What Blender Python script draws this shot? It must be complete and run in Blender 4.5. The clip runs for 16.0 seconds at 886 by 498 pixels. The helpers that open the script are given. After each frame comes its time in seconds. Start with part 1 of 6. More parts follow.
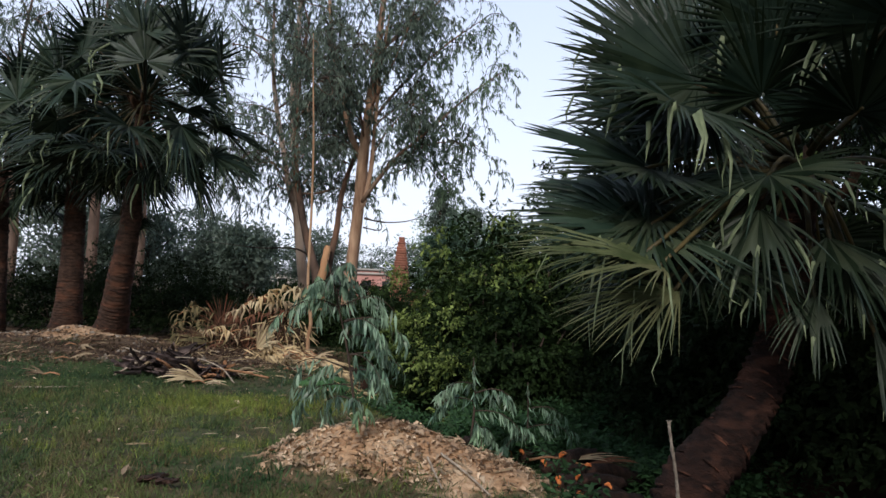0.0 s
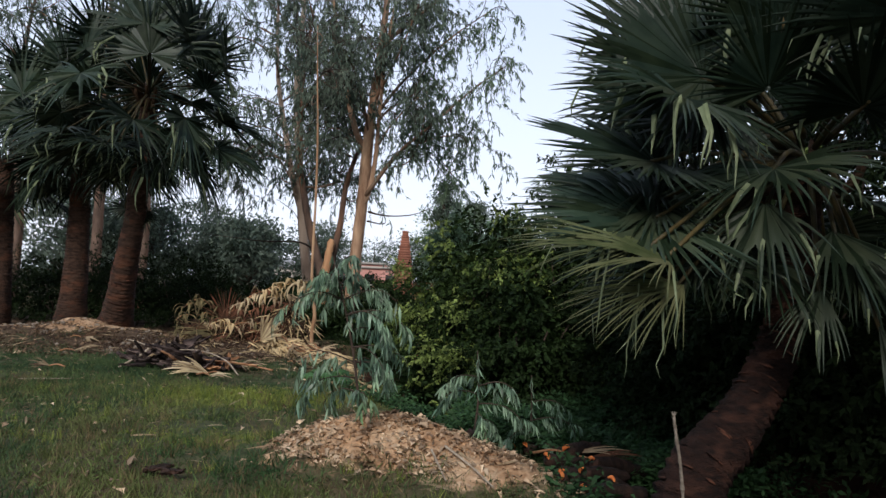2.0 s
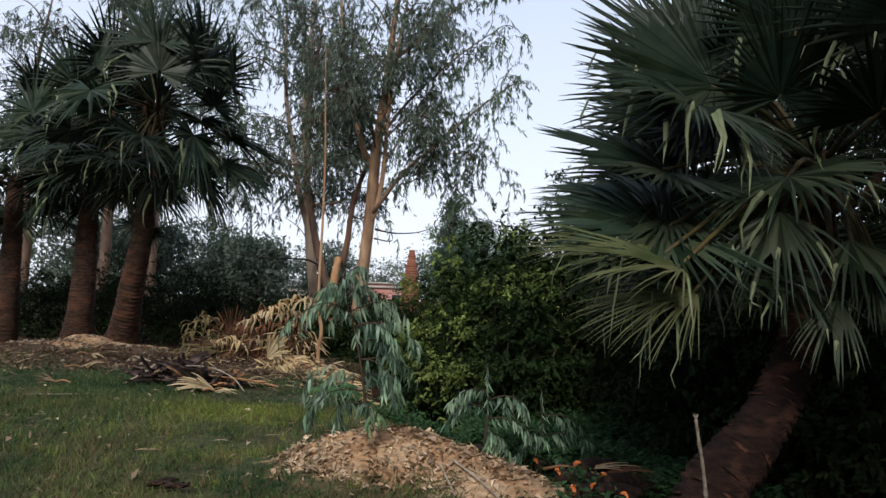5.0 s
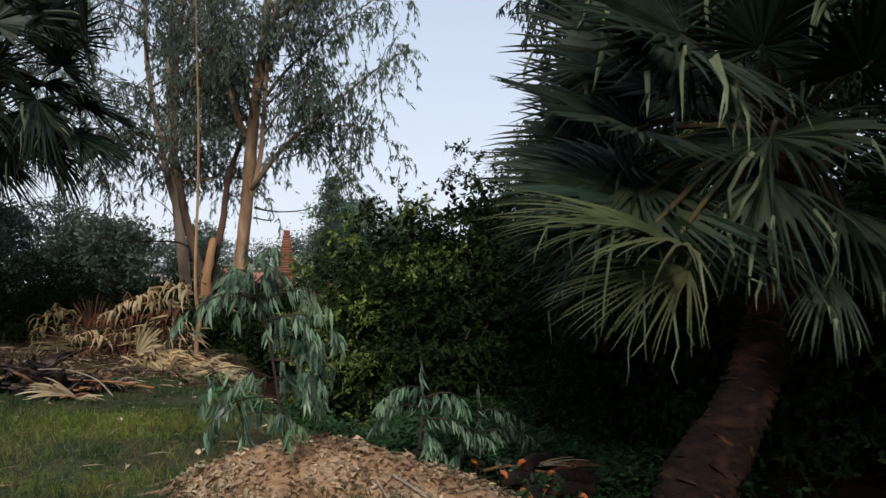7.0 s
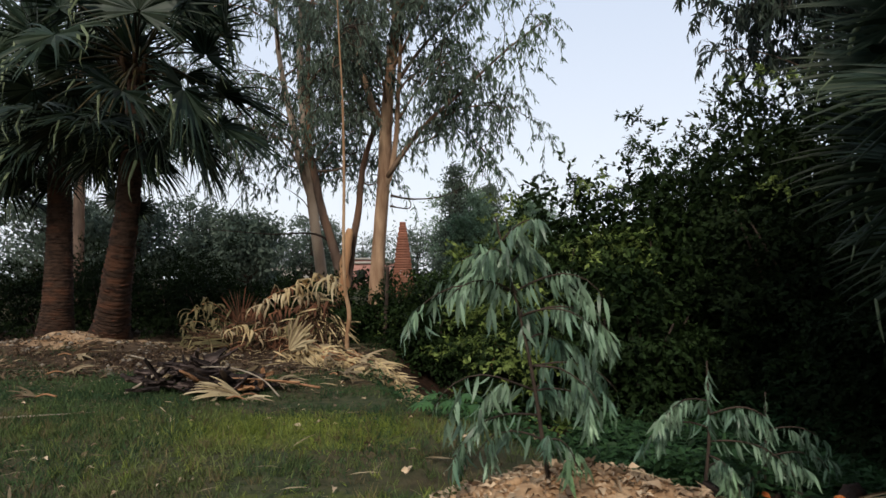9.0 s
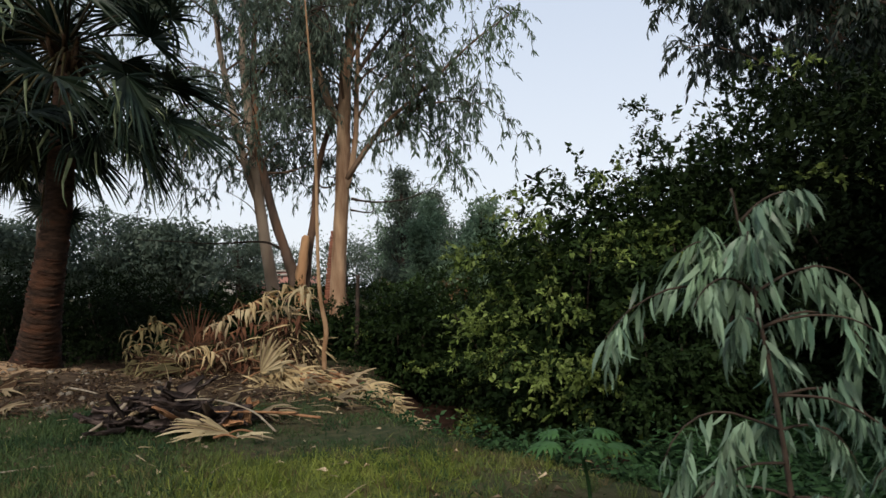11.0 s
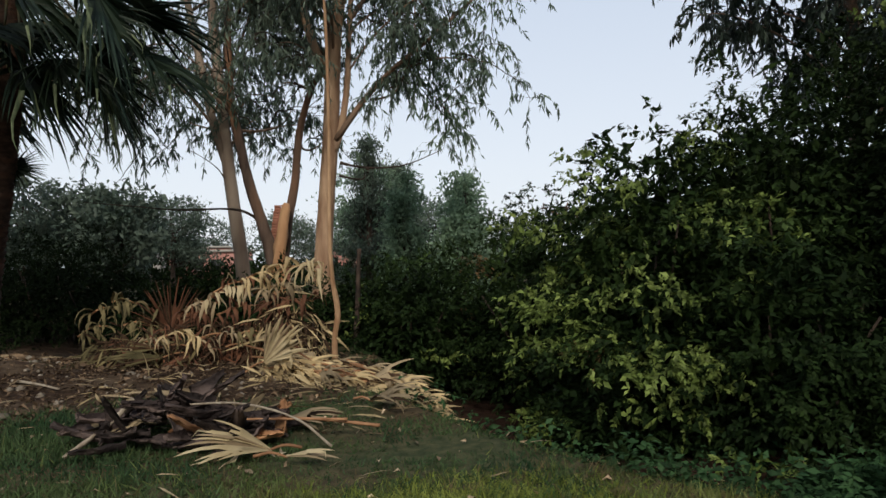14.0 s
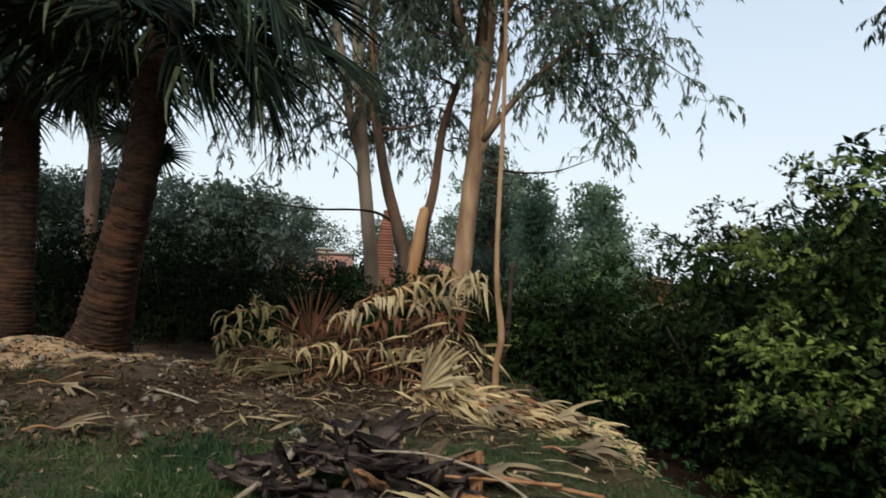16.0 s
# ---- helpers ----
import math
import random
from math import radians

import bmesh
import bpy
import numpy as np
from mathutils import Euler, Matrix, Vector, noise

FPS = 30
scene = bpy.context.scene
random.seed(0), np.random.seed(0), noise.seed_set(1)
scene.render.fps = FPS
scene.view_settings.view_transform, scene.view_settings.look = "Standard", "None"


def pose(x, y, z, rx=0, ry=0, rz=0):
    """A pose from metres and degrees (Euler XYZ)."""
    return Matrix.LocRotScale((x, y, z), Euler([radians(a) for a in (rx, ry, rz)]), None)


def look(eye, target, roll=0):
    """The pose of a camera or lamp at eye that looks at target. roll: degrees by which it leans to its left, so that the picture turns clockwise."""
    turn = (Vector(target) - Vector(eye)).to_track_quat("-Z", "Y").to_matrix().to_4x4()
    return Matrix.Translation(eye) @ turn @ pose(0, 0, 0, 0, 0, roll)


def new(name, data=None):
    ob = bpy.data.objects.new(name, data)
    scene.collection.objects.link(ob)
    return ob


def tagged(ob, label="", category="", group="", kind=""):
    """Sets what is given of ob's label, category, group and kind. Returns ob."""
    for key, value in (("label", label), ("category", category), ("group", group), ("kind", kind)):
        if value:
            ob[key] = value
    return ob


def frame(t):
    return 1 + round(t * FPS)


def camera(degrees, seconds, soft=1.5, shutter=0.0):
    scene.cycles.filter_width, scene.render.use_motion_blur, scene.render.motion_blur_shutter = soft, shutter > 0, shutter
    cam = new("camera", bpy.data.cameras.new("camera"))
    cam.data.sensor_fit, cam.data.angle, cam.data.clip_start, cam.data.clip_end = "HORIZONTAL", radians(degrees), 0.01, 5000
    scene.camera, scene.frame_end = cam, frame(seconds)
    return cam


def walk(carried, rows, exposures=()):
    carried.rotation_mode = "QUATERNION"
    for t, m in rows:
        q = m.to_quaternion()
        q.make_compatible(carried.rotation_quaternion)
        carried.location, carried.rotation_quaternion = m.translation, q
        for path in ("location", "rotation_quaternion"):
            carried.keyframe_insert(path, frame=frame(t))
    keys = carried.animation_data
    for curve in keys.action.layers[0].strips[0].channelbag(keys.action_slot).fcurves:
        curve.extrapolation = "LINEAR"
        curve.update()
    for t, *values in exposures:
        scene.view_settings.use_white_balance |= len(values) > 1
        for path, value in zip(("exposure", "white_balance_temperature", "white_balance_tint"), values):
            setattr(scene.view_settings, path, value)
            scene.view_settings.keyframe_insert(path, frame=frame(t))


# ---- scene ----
cam = camera(65.0, 16.0, shutter=0.3)
PATH = [
    (0, (0.165, 0.45, 1.578), (0.127, 2.446, 1.694), 1.9),
    (0.5, (0.168, 0.379, 1.564), (0.123, 2.377, 1.642), 2.2),
    (1, (0.16, 0.456, 1.569), (0.111, 2.453, 1.656), 2.1),
    (1.5, (0.16, 0.441, 1.57), (0.109, 2.438, 1.66), 2.2),
    (2, (0.157, 0.444, 1.569), (0.11, 2.441, 1.668), 2.1),
    (2.5, (0.158, 0.455, 1.57), (0.116, 2.451, 1.679), 2.1),
    (3, (0.186, 0.475, 1.586), (0.188, 2.467, 1.772), 2.0),
    (3.5, (0.213, 0.443, 1.588), (0.162, 2.428, 1.824), 2.0),
    (3.7, (0.219, 0.424, 1.576), (0.127, 2.414, 1.758), 2.1),
    (5.8, (0.040, 0.760, 1.490), (0.050, 2.754, 1.646), 2.4),
    (6, (0.011, 0.918, 1.512), (0.164, 2.904, 1.69), 1.6),
    (6.5, (-0.11, 1.094, 1.493), (0.095, 3.08, 1.619), 1.7),
    (7, (-0.259, 1.336, 1.532), (0.041, 3.311, 1.636), 0.4),
    (7.5, (-0.42, 1.629, 1.535), (-0.358, 3.622, 1.686), 1.9),
    (8, (-0.649, 1.874, 1.507), (-0.645, 3.87, 1.623), 2.4),
    (8.5, (-0.872, 2.207, 1.497), (-0.821, 4.205, 1.568), -0.5),
    (9, (-1.11, 2.487, 1.491), (-1.102, 4.486, 1.57), -0.5),
    (9.2, (-1.214, 2.595, 1.48), (-1.152, 4.591, 1.588), -0.9),
    (11.3, (-2.258, 3.663, 1.492), (-2.01, 5.645, 1.592), -2.2),
    (11.5, (-2.329, 3.671, 1.501), (-2.075, 5.652, 1.614), -2.1),
    (12, (-2.513, 4.065, 1.483), (-2.184, 6.033, 1.626), 0.5),
    (12.5, (-2.753, 4.352, 1.448), (-2.297, 6.293, 1.609), -0.6),
    (13, (-2.957, 4.646, 1.47), (-2.554, 6.586, 1.744), -0.8),
    (13.5, (-3.124, 4.996, 1.452), (-2.774, 6.959, 1.608), 1.6),
    (14, (-3.282, 5.331, 1.455), (-2.831, 7.279, 1.496), -1.0),
    (14.5, (-3.432, 5.722, 1.469), (-3.012, 7.677, 1.49), 1.5),
    (15, (-3.636, 6.125, 1.443), (-3.239, 8.085, 1.472), 1.2),
    (15.5, (-3.773, 6.433, 1.458), (-3.466, 8.409, 1.472), 1.1),
    (16, (-3.987, 6.679, 1.498), (-3.797, 8.669, 1.568), 2.5),
]
EXPOSURES = [(0, 0.30, 6050, 12), (3.5, 0.27, 6150, 11), (6, 0.16, 6250, 10), (7.5, -0.06, 6300, 8), (8.5, 0.12, 6400, 8), (11.5, 0.0, 6500, 7), (12.5, -0.04, 6500, 7), (14.5, 0.0, 6450, 6), (16, 0.1, 6350, 2)]
walk(cam, [(t, look(eye, target, roll)) for t, eye, target, roll in PATH], EXPOSURES)

# ---- sky and sun: a pale hazy evening sky, paler to the north; a weak broad sun from behind ----
world = bpy.data.worlds.new("sky")
scene.world = world
world.use_nodes = True
wn, wl = world.node_tree.nodes, world.node_tree.links
wn.clear()
sky = wn.new("ShaderNodeTexSky")
sky.sky_type, sky.sun_disc = "NISHITA", False
sky.sun_elevation, sky.sun_rotation = radians(37.5), radians(189.5)
sky.dust_density, sky.air_density = 4.0, 1.0
veil = wn.new("ShaderNodeBackground")
co = wn.new("ShaderNodeTexCoord")
split = wn.new("ShaderNodeSeparateXYZ")
fade = wn.new("ShaderNodeValToRGB")
fade.color_ramp.elements[0].position, fade.color_ramp.elements[0].color = 0.0, (0.93, 0.955, 1.02, 1)
fade.color_ramp.elements[1].position, fade.color_ramp.elements[1].color = 1.0, (0.40, 0.45, 0.54, 1)
high = fade.color_ramp.elements.new(0.68)
high.color = (0.40, 0.46, 0.57, 1)
mid = fade.color_ramp.elements.new(0.42)
mid.color = (0.64, 0.71, 0.86, 1)
wl.new(co.outputs["Generated"], split.inputs[0])
wl.new(split.outputs["Z"], fade.inputs["Fac"])
wl.new(fade.outputs["Color"], veil.inputs["Color"])
north = wn.new("ShaderNodeMapRange")
north.interpolation_type = "SMOOTHSTEP"
north.inputs["From Min"].default_value, north.inputs["From Max"].default_value = -1.0, 0.7
north.inputs["To Min"].default_value, north.inputs["To Max"].default_value = 0.26, 0.90
wl.new(split.outputs["Y"], north.inputs["Value"])
wl.new(north.outputs[0], veil.inputs["Strength"])
blue = wn.new("ShaderNodeBackground")
blue.inputs["Strength"].default_value = 0.02
both = wn.new("ShaderNodeAddShader")
wout = wn.new("ShaderNodeOutputWorld")
wl.new(sky.outputs[0], blue.inputs["Color"])
wl.new(blue.outputs[0], both.inputs[0])
wl.new(veil.outputs[0], both.inputs[1])
wl.new(both.outputs[0], wout.inputs["Surface"])
sun = new("sun", bpy.data.lights.new("sun", "SUN"))
sun.data.energy, sun.data.angle, sun.data.color = 2.1, radians(14), (1.0, 0.91, 0.80)
sun.matrix_world = look((-1.5, -9.0, 7.0), (0, 0, 0))

# ---- materials ----
def mat(name, c1, c2, scale=8.0, rough=0.8, bump=0.2, bscale=None, trans=0.0, island=0.0, obj=0.0, c3=None, stretch=(1, 1, 1), spec=0.3):
    """Two colours mixed by coarse and fine noise, a third in stains; islands and objects vary in lightness; trans: light let through a leaf."""
    m = bpy.data.materials.new(name)
    m.use_nodes = True
    n, l = m.node_tree.nodes, m.node_tree.links
    n.clear()
    out = n.new("ShaderNodeOutputMaterial")
    p = n.new("ShaderNodeBsdfPrincipled")
    p.inputs["Roughness"].default_value = rough
    p.inputs["Specular IOR Level"].default_value = spec
    co = n.new("ShaderNodeTexCoord")
    mp = n.new("ShaderNodeMapping")
    mp.inputs["Scale"].default_value = stretch
    l.new(co.outputs["Object"], mp.inputs["Vector"])
    a = n.new("ShaderNodeTexNoise")
    a.inputs["Scale"].default_value, a.inputs["Detail"].default_value = scale, 6
    l.new(mp.outputs[0], a.inputs["Vector"])
    ramp = n.new("ShaderNodeValToRGB")
    ramp.color_ramp.elements[0].position, ramp.color_ramp.elements[1].position = 0.35, 0.65
    ramp.color_ramp.elements[0].color, ramp.color_ramp.elements[1].color = (*c1, 1), (*c2, 1)
    l.new(a.outputs["Fac"], ramp.inputs["Fac"])
    col = ramp.outputs["Color"]
    if c3:
        b = n.new("ShaderNodeTexNoise")
        b.inputs["Scale"].default_value, b.inputs["Detail"].default_value = scale * 0.23, 3
        l.new(mp.outputs[0], b.inputs["Vector"])
        r2 = n.new("ShaderNodeValToRGB")
        r2.color_ramp.elements[0].position, r2.color_ramp.elements[1].position = 0.5, 0.66
        l.new(b.outputs["Fac"], r2.inputs["Fac"])
        mx = n.new("ShaderNodeMix")
        mx.data_type = "RGBA"
        l.new(r2.outputs["Color"], mx.inputs["Factor"])
        l.new(col, mx.inputs["A"])
        mx.inputs["B"].default_value = (*c3, 1)
        col = mx.outputs["Result"]
    for amount, node, socket in ((island, "ShaderNodeNewGeometry", "Random Per Island"), (obj, "ShaderNodeObjectInfo", "Random")):
        if amount:
            g = n.new(node)
            mr = n.new("ShaderNodeMapRange")
            mr.inputs["To Min"].default_value, mr.inputs["To Max"].default_value = 1 - amount, 1 + amount
            l.new(g.outputs[socket], mr.inputs["Value"])
            hsv = n.new("ShaderNodeHueSaturation")
            l.new(mr.outputs[0], hsv.inputs["Value"])
            l.new(col, hsv.inputs["Color"])
            col = hsv.outputs["Color"]
    l.new(col, p.inputs["Base Color"])
    if bump:
        f = n.new("ShaderNodeTexNoise")
        f.inputs["Scale"].default_value, f.inputs["Detail"].default_value = bscale or scale * 3, 5
        l.new(mp.outputs[0], f.inputs["Vector"])
        bp = n.new("ShaderNodeBump")
        bp.inputs["Strength"].default_value, bp.inputs["Distance"].default_value = bump, 0.02
        l.new(f.outputs["Fac"], bp.inputs["Height"])
        l.new(bp.outputs[0], p.inputs["Normal"])
    if trans:
        t = n.new("ShaderNodeBsdfTranslucent")
        l.new(col, t.inputs["Color"])
        ms = n.new("ShaderNodeMixShader")
        ms.inputs[0].default_value = trans
        l.new(p.outputs[0], ms.inputs[1])
        l.new(t.outputs[0], ms.inputs[2])
        l.new(ms.outputs[0], out.inputs["Surface"])
    else:
        l.new(p.outputs[0], out.inputs["Surface"])
    return m


def ground_mat():
    """Turf, dry earth and damp ditch earth, blended by the maps 'soil' and 'damp' on the mesh with a ragged edge; 'lush' marks the yellow-green patch of lawn."""
    m = bpy.data.materials.new("turf_and_earth")
    m.use_nodes = True
    n, l = m.node_tree.nodes, m.node_tree.links
    p = n["Principled BSDF"]
    p.inputs["Roughness"].default_value, p.inputs["Specular IOR Level"].default_value = 0.95, 0.15
    co = n.new("ShaderNodeTexCoord")

    def noise_tex(scale, detail=6):
        t = n.new("ShaderNodeTexNoise")
        t.inputs["Scale"].default_value, t.inputs["Detail"].default_value = scale, detail
        l.new(co.outputs["Object"], t.inputs["Vector"])
        return t.outputs["Fac"]

    def ramp(fac, c1, c2, lo=0.35, hi=0.65):
        r = n.new("ShaderNodeValToRGB")
        r.color_ramp.elements[0].position, r.color_ramp.elements[1].position = lo, hi
        r.color_ramp.elements[0].color, r.color_ramp.elements[1].color = (*c1, 1), (*c2, 1)
        l.new(fac, r.inputs["Fac"])
        return r.outputs["Color"]

    def mixed(fac, a, b):
        x = n.new("ShaderNodeMix")
        x.data_type = "RGBA"
        l.new(fac, x.inputs["Factor"]), l.new(a, x.inputs["A"]), l.new(b, x.inputs["B"])
        return x.outputs["Result"]

    def masked(name):
        at = n.new("ShaderNodeAttribute")
        at.attribute_name = name
        ad = n.new("ShaderNodeMath")
        ad.operation = "MULTIPLY_ADD"
        l.new(noise_tex(5.0), ad.inputs[0])
        ad.inputs[1].default_value = 0.9
        l.new(at.outputs["Fac"], ad.inputs[2])
        return ramp(ad.outputs[0], (0, 0, 0), (1, 1, 1), 0.85, 1.1)

    turf = mixed(ramp(noise_tex(0.7, 3), (0, 0, 0), (1, 1, 1), 0.4, 0.62), ramp(noise_tex(9), (0.040, 0.054, 0.026), (0.095, 0.098, 0.050)), ramp(noise_tex(7), (0.062, 0.046, 0.027), (0.13, 0.098, 0.056)))
    turf = mixed(masked("lush"), turf, ramp(noise_tex(12), (0.085, 0.105, 0.022), (0.15, 0.165, 0.042)))
    earth = mixed(ramp(noise_tex(1.3, 3), (0, 0, 0), (1, 1, 1), 0.45, 0.6), ramp(noise_tex(16), (0.026, 0.016, 0.011), (0.066, 0.041, 0.026)), ramp(noise_tex(11), (0.060, 0.041, 0.028), (0.13, 0.092, 0.062)))
    damp = ramp(noise_tex(6), (0.022, 0.012, 0.008), (0.055, 0.028, 0.018))
    fresh = mixed(ramp(noise_tex(3, 4), (0, 0, 0), (1, 1, 1), 0.42, 0.6), ramp(noise_tex(22), (0.30, 0.175, 0.095), (0.52, 0.34, 0.20)), ramp(noise_tex(14), (0.40, 0.26, 0.155), (0.64, 0.47, 0.31)))
    earth = mixed(masked("fresh"), earth, fresh)
    l.new(mixed(masked("soil"), mixed(masked("damp"), turf, damp), earth), p.inputs["Base Color"])
    bp = n.new("ShaderNodeBump")
    bp.inputs["Strength"].default_value, bp.inputs["Distance"].default_value = 0.8, 0.03
    l.new(noise_tex(32, 8), bp.inputs["Height"])
    l.new(bp.outputs[0], p.inputs["Normal"])
    return m


M_GROUND = ground_mat()
M_CLOD = mat("earth_clod", (0.26, 0.15, 0.080), (0.46, 0.30, 0.175), 9, 0.95, 0.6, 40, island=0.35)
M_PALE_STONE = mat("pale_rubble", (0.17, 0.14, 0.108), (0.36, 0.315, 0.262), 9, 0.9, 0.5, 40, island=0.3)
M_GRASS = mat("grass_blades", (0.040, 0.088, 0.031), (0.175, 0.205, 0.065), 0.8, 0.7, 0, trans=0.25, island=0.55, c3=(0.15, 0.130, 0.055))
M_SCRAPS = mat("brown_leaf_scraps", (0.085, 0.055, 0.035), (0.22, 0.15, 0.095), 3, 0.85, 0, trans=0.1, island=0.5)
M_LITTER = mat("dry_leaf_litter", (0.30, 0.20, 0.125), (0.60, 0.47, 0.33), 3, 0.8, 0, trans=0.1, island=0.6)
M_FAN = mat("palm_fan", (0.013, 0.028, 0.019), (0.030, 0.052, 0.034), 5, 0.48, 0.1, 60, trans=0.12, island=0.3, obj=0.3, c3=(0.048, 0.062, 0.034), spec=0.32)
# darker colour for random blades, like pleats in shade
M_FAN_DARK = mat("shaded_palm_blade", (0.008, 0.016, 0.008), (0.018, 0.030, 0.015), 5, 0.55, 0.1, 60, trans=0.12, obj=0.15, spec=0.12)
# sunlight on the low near fans, put into a paler leaf colour
M_FAN_LIT = mat("sunlit_palm_fan", (0.055, 0.075, 0.030), (0.130, 0.148, 0.068), 5, 0.5, 0.1, 60, trans=0.2, island=0.35, obj=0.2, c3=(0.135, 0.140, 0.070), spec=0.25)
# pale because the light on the folded underside is in the colour
M_FAN_TIP = mat("lit_bent_palm_blade", (0.13, 0.17, 0.090), (0.25, 0.30, 0.17), 9, 0.5, 0.1, 60, trans=0.25, island=0.3)
M_PETIOLE = mat("palm_stalk", (0.022, 0.025, 0.010), (0.075, 0.055, 0.020), 6, 0.55, 0.2, 40, obj=0.4)
# bark of the near palm, its crown's shade put into the colour
M_PALM_BARK_SHADED = mat("shaded_palm_bark", (0.006, 0.0025, 0.0018), (0.021, 0.0085, 0.0055), 14, 0.95, 1.0, 40, c3=(0.058, 0.025, 0.016), stretch=(1, 1, 2.4))
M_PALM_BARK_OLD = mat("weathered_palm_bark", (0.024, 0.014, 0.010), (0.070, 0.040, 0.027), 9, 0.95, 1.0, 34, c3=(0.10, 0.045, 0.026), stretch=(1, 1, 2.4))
M_SCAR = mat("palm_leaf_scar", (0.016, 0.007, 0.005), (0.085, 0.034, 0.019), 10, 0.9, 0.8, 40, obj=0.8)
M_FIBRE = mat("palm_fibre", (0.035, 0.02, 0.012), (0.09, 0.052, 0.028), 14, 0.95, 0.7, 60, obj=0.3)
M_STRAW = mat("dead_palm_fan", (0.35, 0.255, 0.13), (0.63, 0.495, 0.28), 4, 0.75, 0.2, 50, trans=0.12, island=0.35, obj=0.25)
M_STRAW_DULL = mat("weathered_palm_fan", (0.19, 0.14, 0.083), (0.38, 0.30, 0.19), 4, 0.8, 0.2, 50, trans=0.1, island=0.35, obj=0.3)
M_RUSSET = mat("russet_palm_fan", (0.085, 0.036, 0.020), (0.18, 0.080, 0.044), 4, 0.8, 0.2, 50, trans=0.1, island=0.3)
M_GREENISH = mat("fading_palm_fan", (0.075, 0.065, 0.028), (0.19, 0.155, 0.075), 4, 0.75, 0.2, 50, trans=0.12, island=0.35, obj=0.25)
M_HUSK = mat("dark_leaf_base", (0.022, 0.016, 0.016), (0.085, 0.062, 0.058), 7, 0.75, 0.9, 40, c3=(0.17, 0.125, 0.11), obj=0.6)
M_STALK_ORANGE = mat("dry_brown_stalk", (0.25, 0.12, 0.06), (0.46, 0.25, 0.13), 6, 0.7, 0.3, 40, obj=0.35)
M_CUT = mat("fresh_cut_face", (0.62, 0.16, 0.04), (0.80, 0.27, 0.08), 20, 0.8, 0.4, 60)
M_EUC_BARK = mat("eucalyptus_bark", (0.30, 0.175, 0.108), (0.62, 0.42, 0.275), 5.5, 0.85, 1.0, 26, c3=(0.15, 0.100, 0.076), stretch=(1, 1, 0.22))
M_EUC_DARK = mat("shaggy_dark_bark", (0.075, 0.052, 0.042), (0.19, 0.13, 0.10), 5, 0.95, 0.9, 22, c3=(0.27, 0.14, 0.08), stretch=(1, 1, 0.25))
M_EUC_PALE = mat("pale_smooth_bark", (0.27, 0.20, 0.155), (0.46, 0.37, 0.295), 3, 0.75, 0.4, 18, c3=(0.20, 0.14, 0.105), stretch=(1, 1, 0.22))
M_EUC_ORANGE = mat("orange_split_wood", (0.40, 0.20, 0.10), (0.62, 0.37, 0.20), 4, 0.8, 0.5, 20, c3=(0.26, 0.14, 0.08), stretch=(1, 1, 0.25))
M_POLE = mat("young_tree_bark", (0.30, 0.17, 0.09), (0.54, 0.36, 0.22), 7, 0.8, 0.4, 30, c3=(0.32, 0.18, 0.10), stretch=(1, 1, 0.35))
M_LIMB = mat("brown_limb_bark", (0.12, 0.080, 0.058), (0.27, 0.19, 0.14), 5, 0.85, 0.5, 24, c3=(0.32, 0.18, 0.11), stretch=(1, 1, 0.4))
M_TWIG = mat("twig_bark", (0.030, 0.022, 0.018), (0.085, 0.060, 0.046), 8, 0.9, 0.4, 30)
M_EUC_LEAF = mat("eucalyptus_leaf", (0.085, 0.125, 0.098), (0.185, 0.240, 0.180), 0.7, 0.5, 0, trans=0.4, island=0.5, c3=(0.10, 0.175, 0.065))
# eucalyptus leaf with the shade of the east side put into its colour
M_EUC_SHADE = mat("shaded_eucalyptus_leaf", (0.026, 0.042, 0.032), (0.055, 0.078, 0.055), 0.7, 0.5, 0, trans=0.25, island=0.5)
M_SAP_LEAF = mat("bluish_sapling_leaf", (0.085, 0.165, 0.115), (0.28, 0.40, 0.275), 3, 0.42, 0, trans=0.25, island=0.6, c3=(0.14, 0.25, 0.10), spec=0.45)
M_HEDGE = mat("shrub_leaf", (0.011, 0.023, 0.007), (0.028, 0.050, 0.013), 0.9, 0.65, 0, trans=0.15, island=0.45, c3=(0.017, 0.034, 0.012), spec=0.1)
# pale young shoots, which also carry light painted on the hedge face
M_HEDGE_NEW = mat("young_and_lit_shrub_leaf", (0.085, 0.13, 0.030), (0.25, 0.32, 0.088), 1.5, 0.5, 0, trans=0.3, island=0.5, spec=0.2)
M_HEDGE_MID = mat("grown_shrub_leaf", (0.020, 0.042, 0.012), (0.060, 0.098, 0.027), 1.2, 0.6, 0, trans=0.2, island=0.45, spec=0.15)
M_HEDGE_DRY = mat("withered_shrub_leaf", (0.11, 0.06, 0.03), (0.20, 0.12, 0.05), 1.5, 0.7, 0, trans=0.15, island=0.4)
# dark leaf of the scrub, also used as the shaded leaf of the east shrubs
M_SCRUB = mat("scrub_and_shaded_shrub_leaf", (0.010, 0.018, 0.007), (0.022, 0.036, 0.013), 0.6, 0.7, 0, trans=0.15, island=0.4, spec=0.06)
# distance haze is mixed into this leaf colour: paler and bluer
M_FAR_HAZY = mat("hazy_far_tree_leaf", (0.080, 0.115, 0.090), (0.15, 0.19, 0.145), 0.5, 0.6, 0, trans=0.3, island=0.4)
M_FAR_LIGHT = mat("bright_far_leaf", (0.16, 0.25, 0.165), (0.27, 0.37, 0.24), 0.5, 0.6, 0, trans=0.3, island=0.35)
M_CREEPER = mat("creeper_leaf", (0.020, 0.050, 0.020), (0.052, 0.112, 0.042), 1.2, 0.6, 0, trans=0.25, island=0.45, spec=0.15)
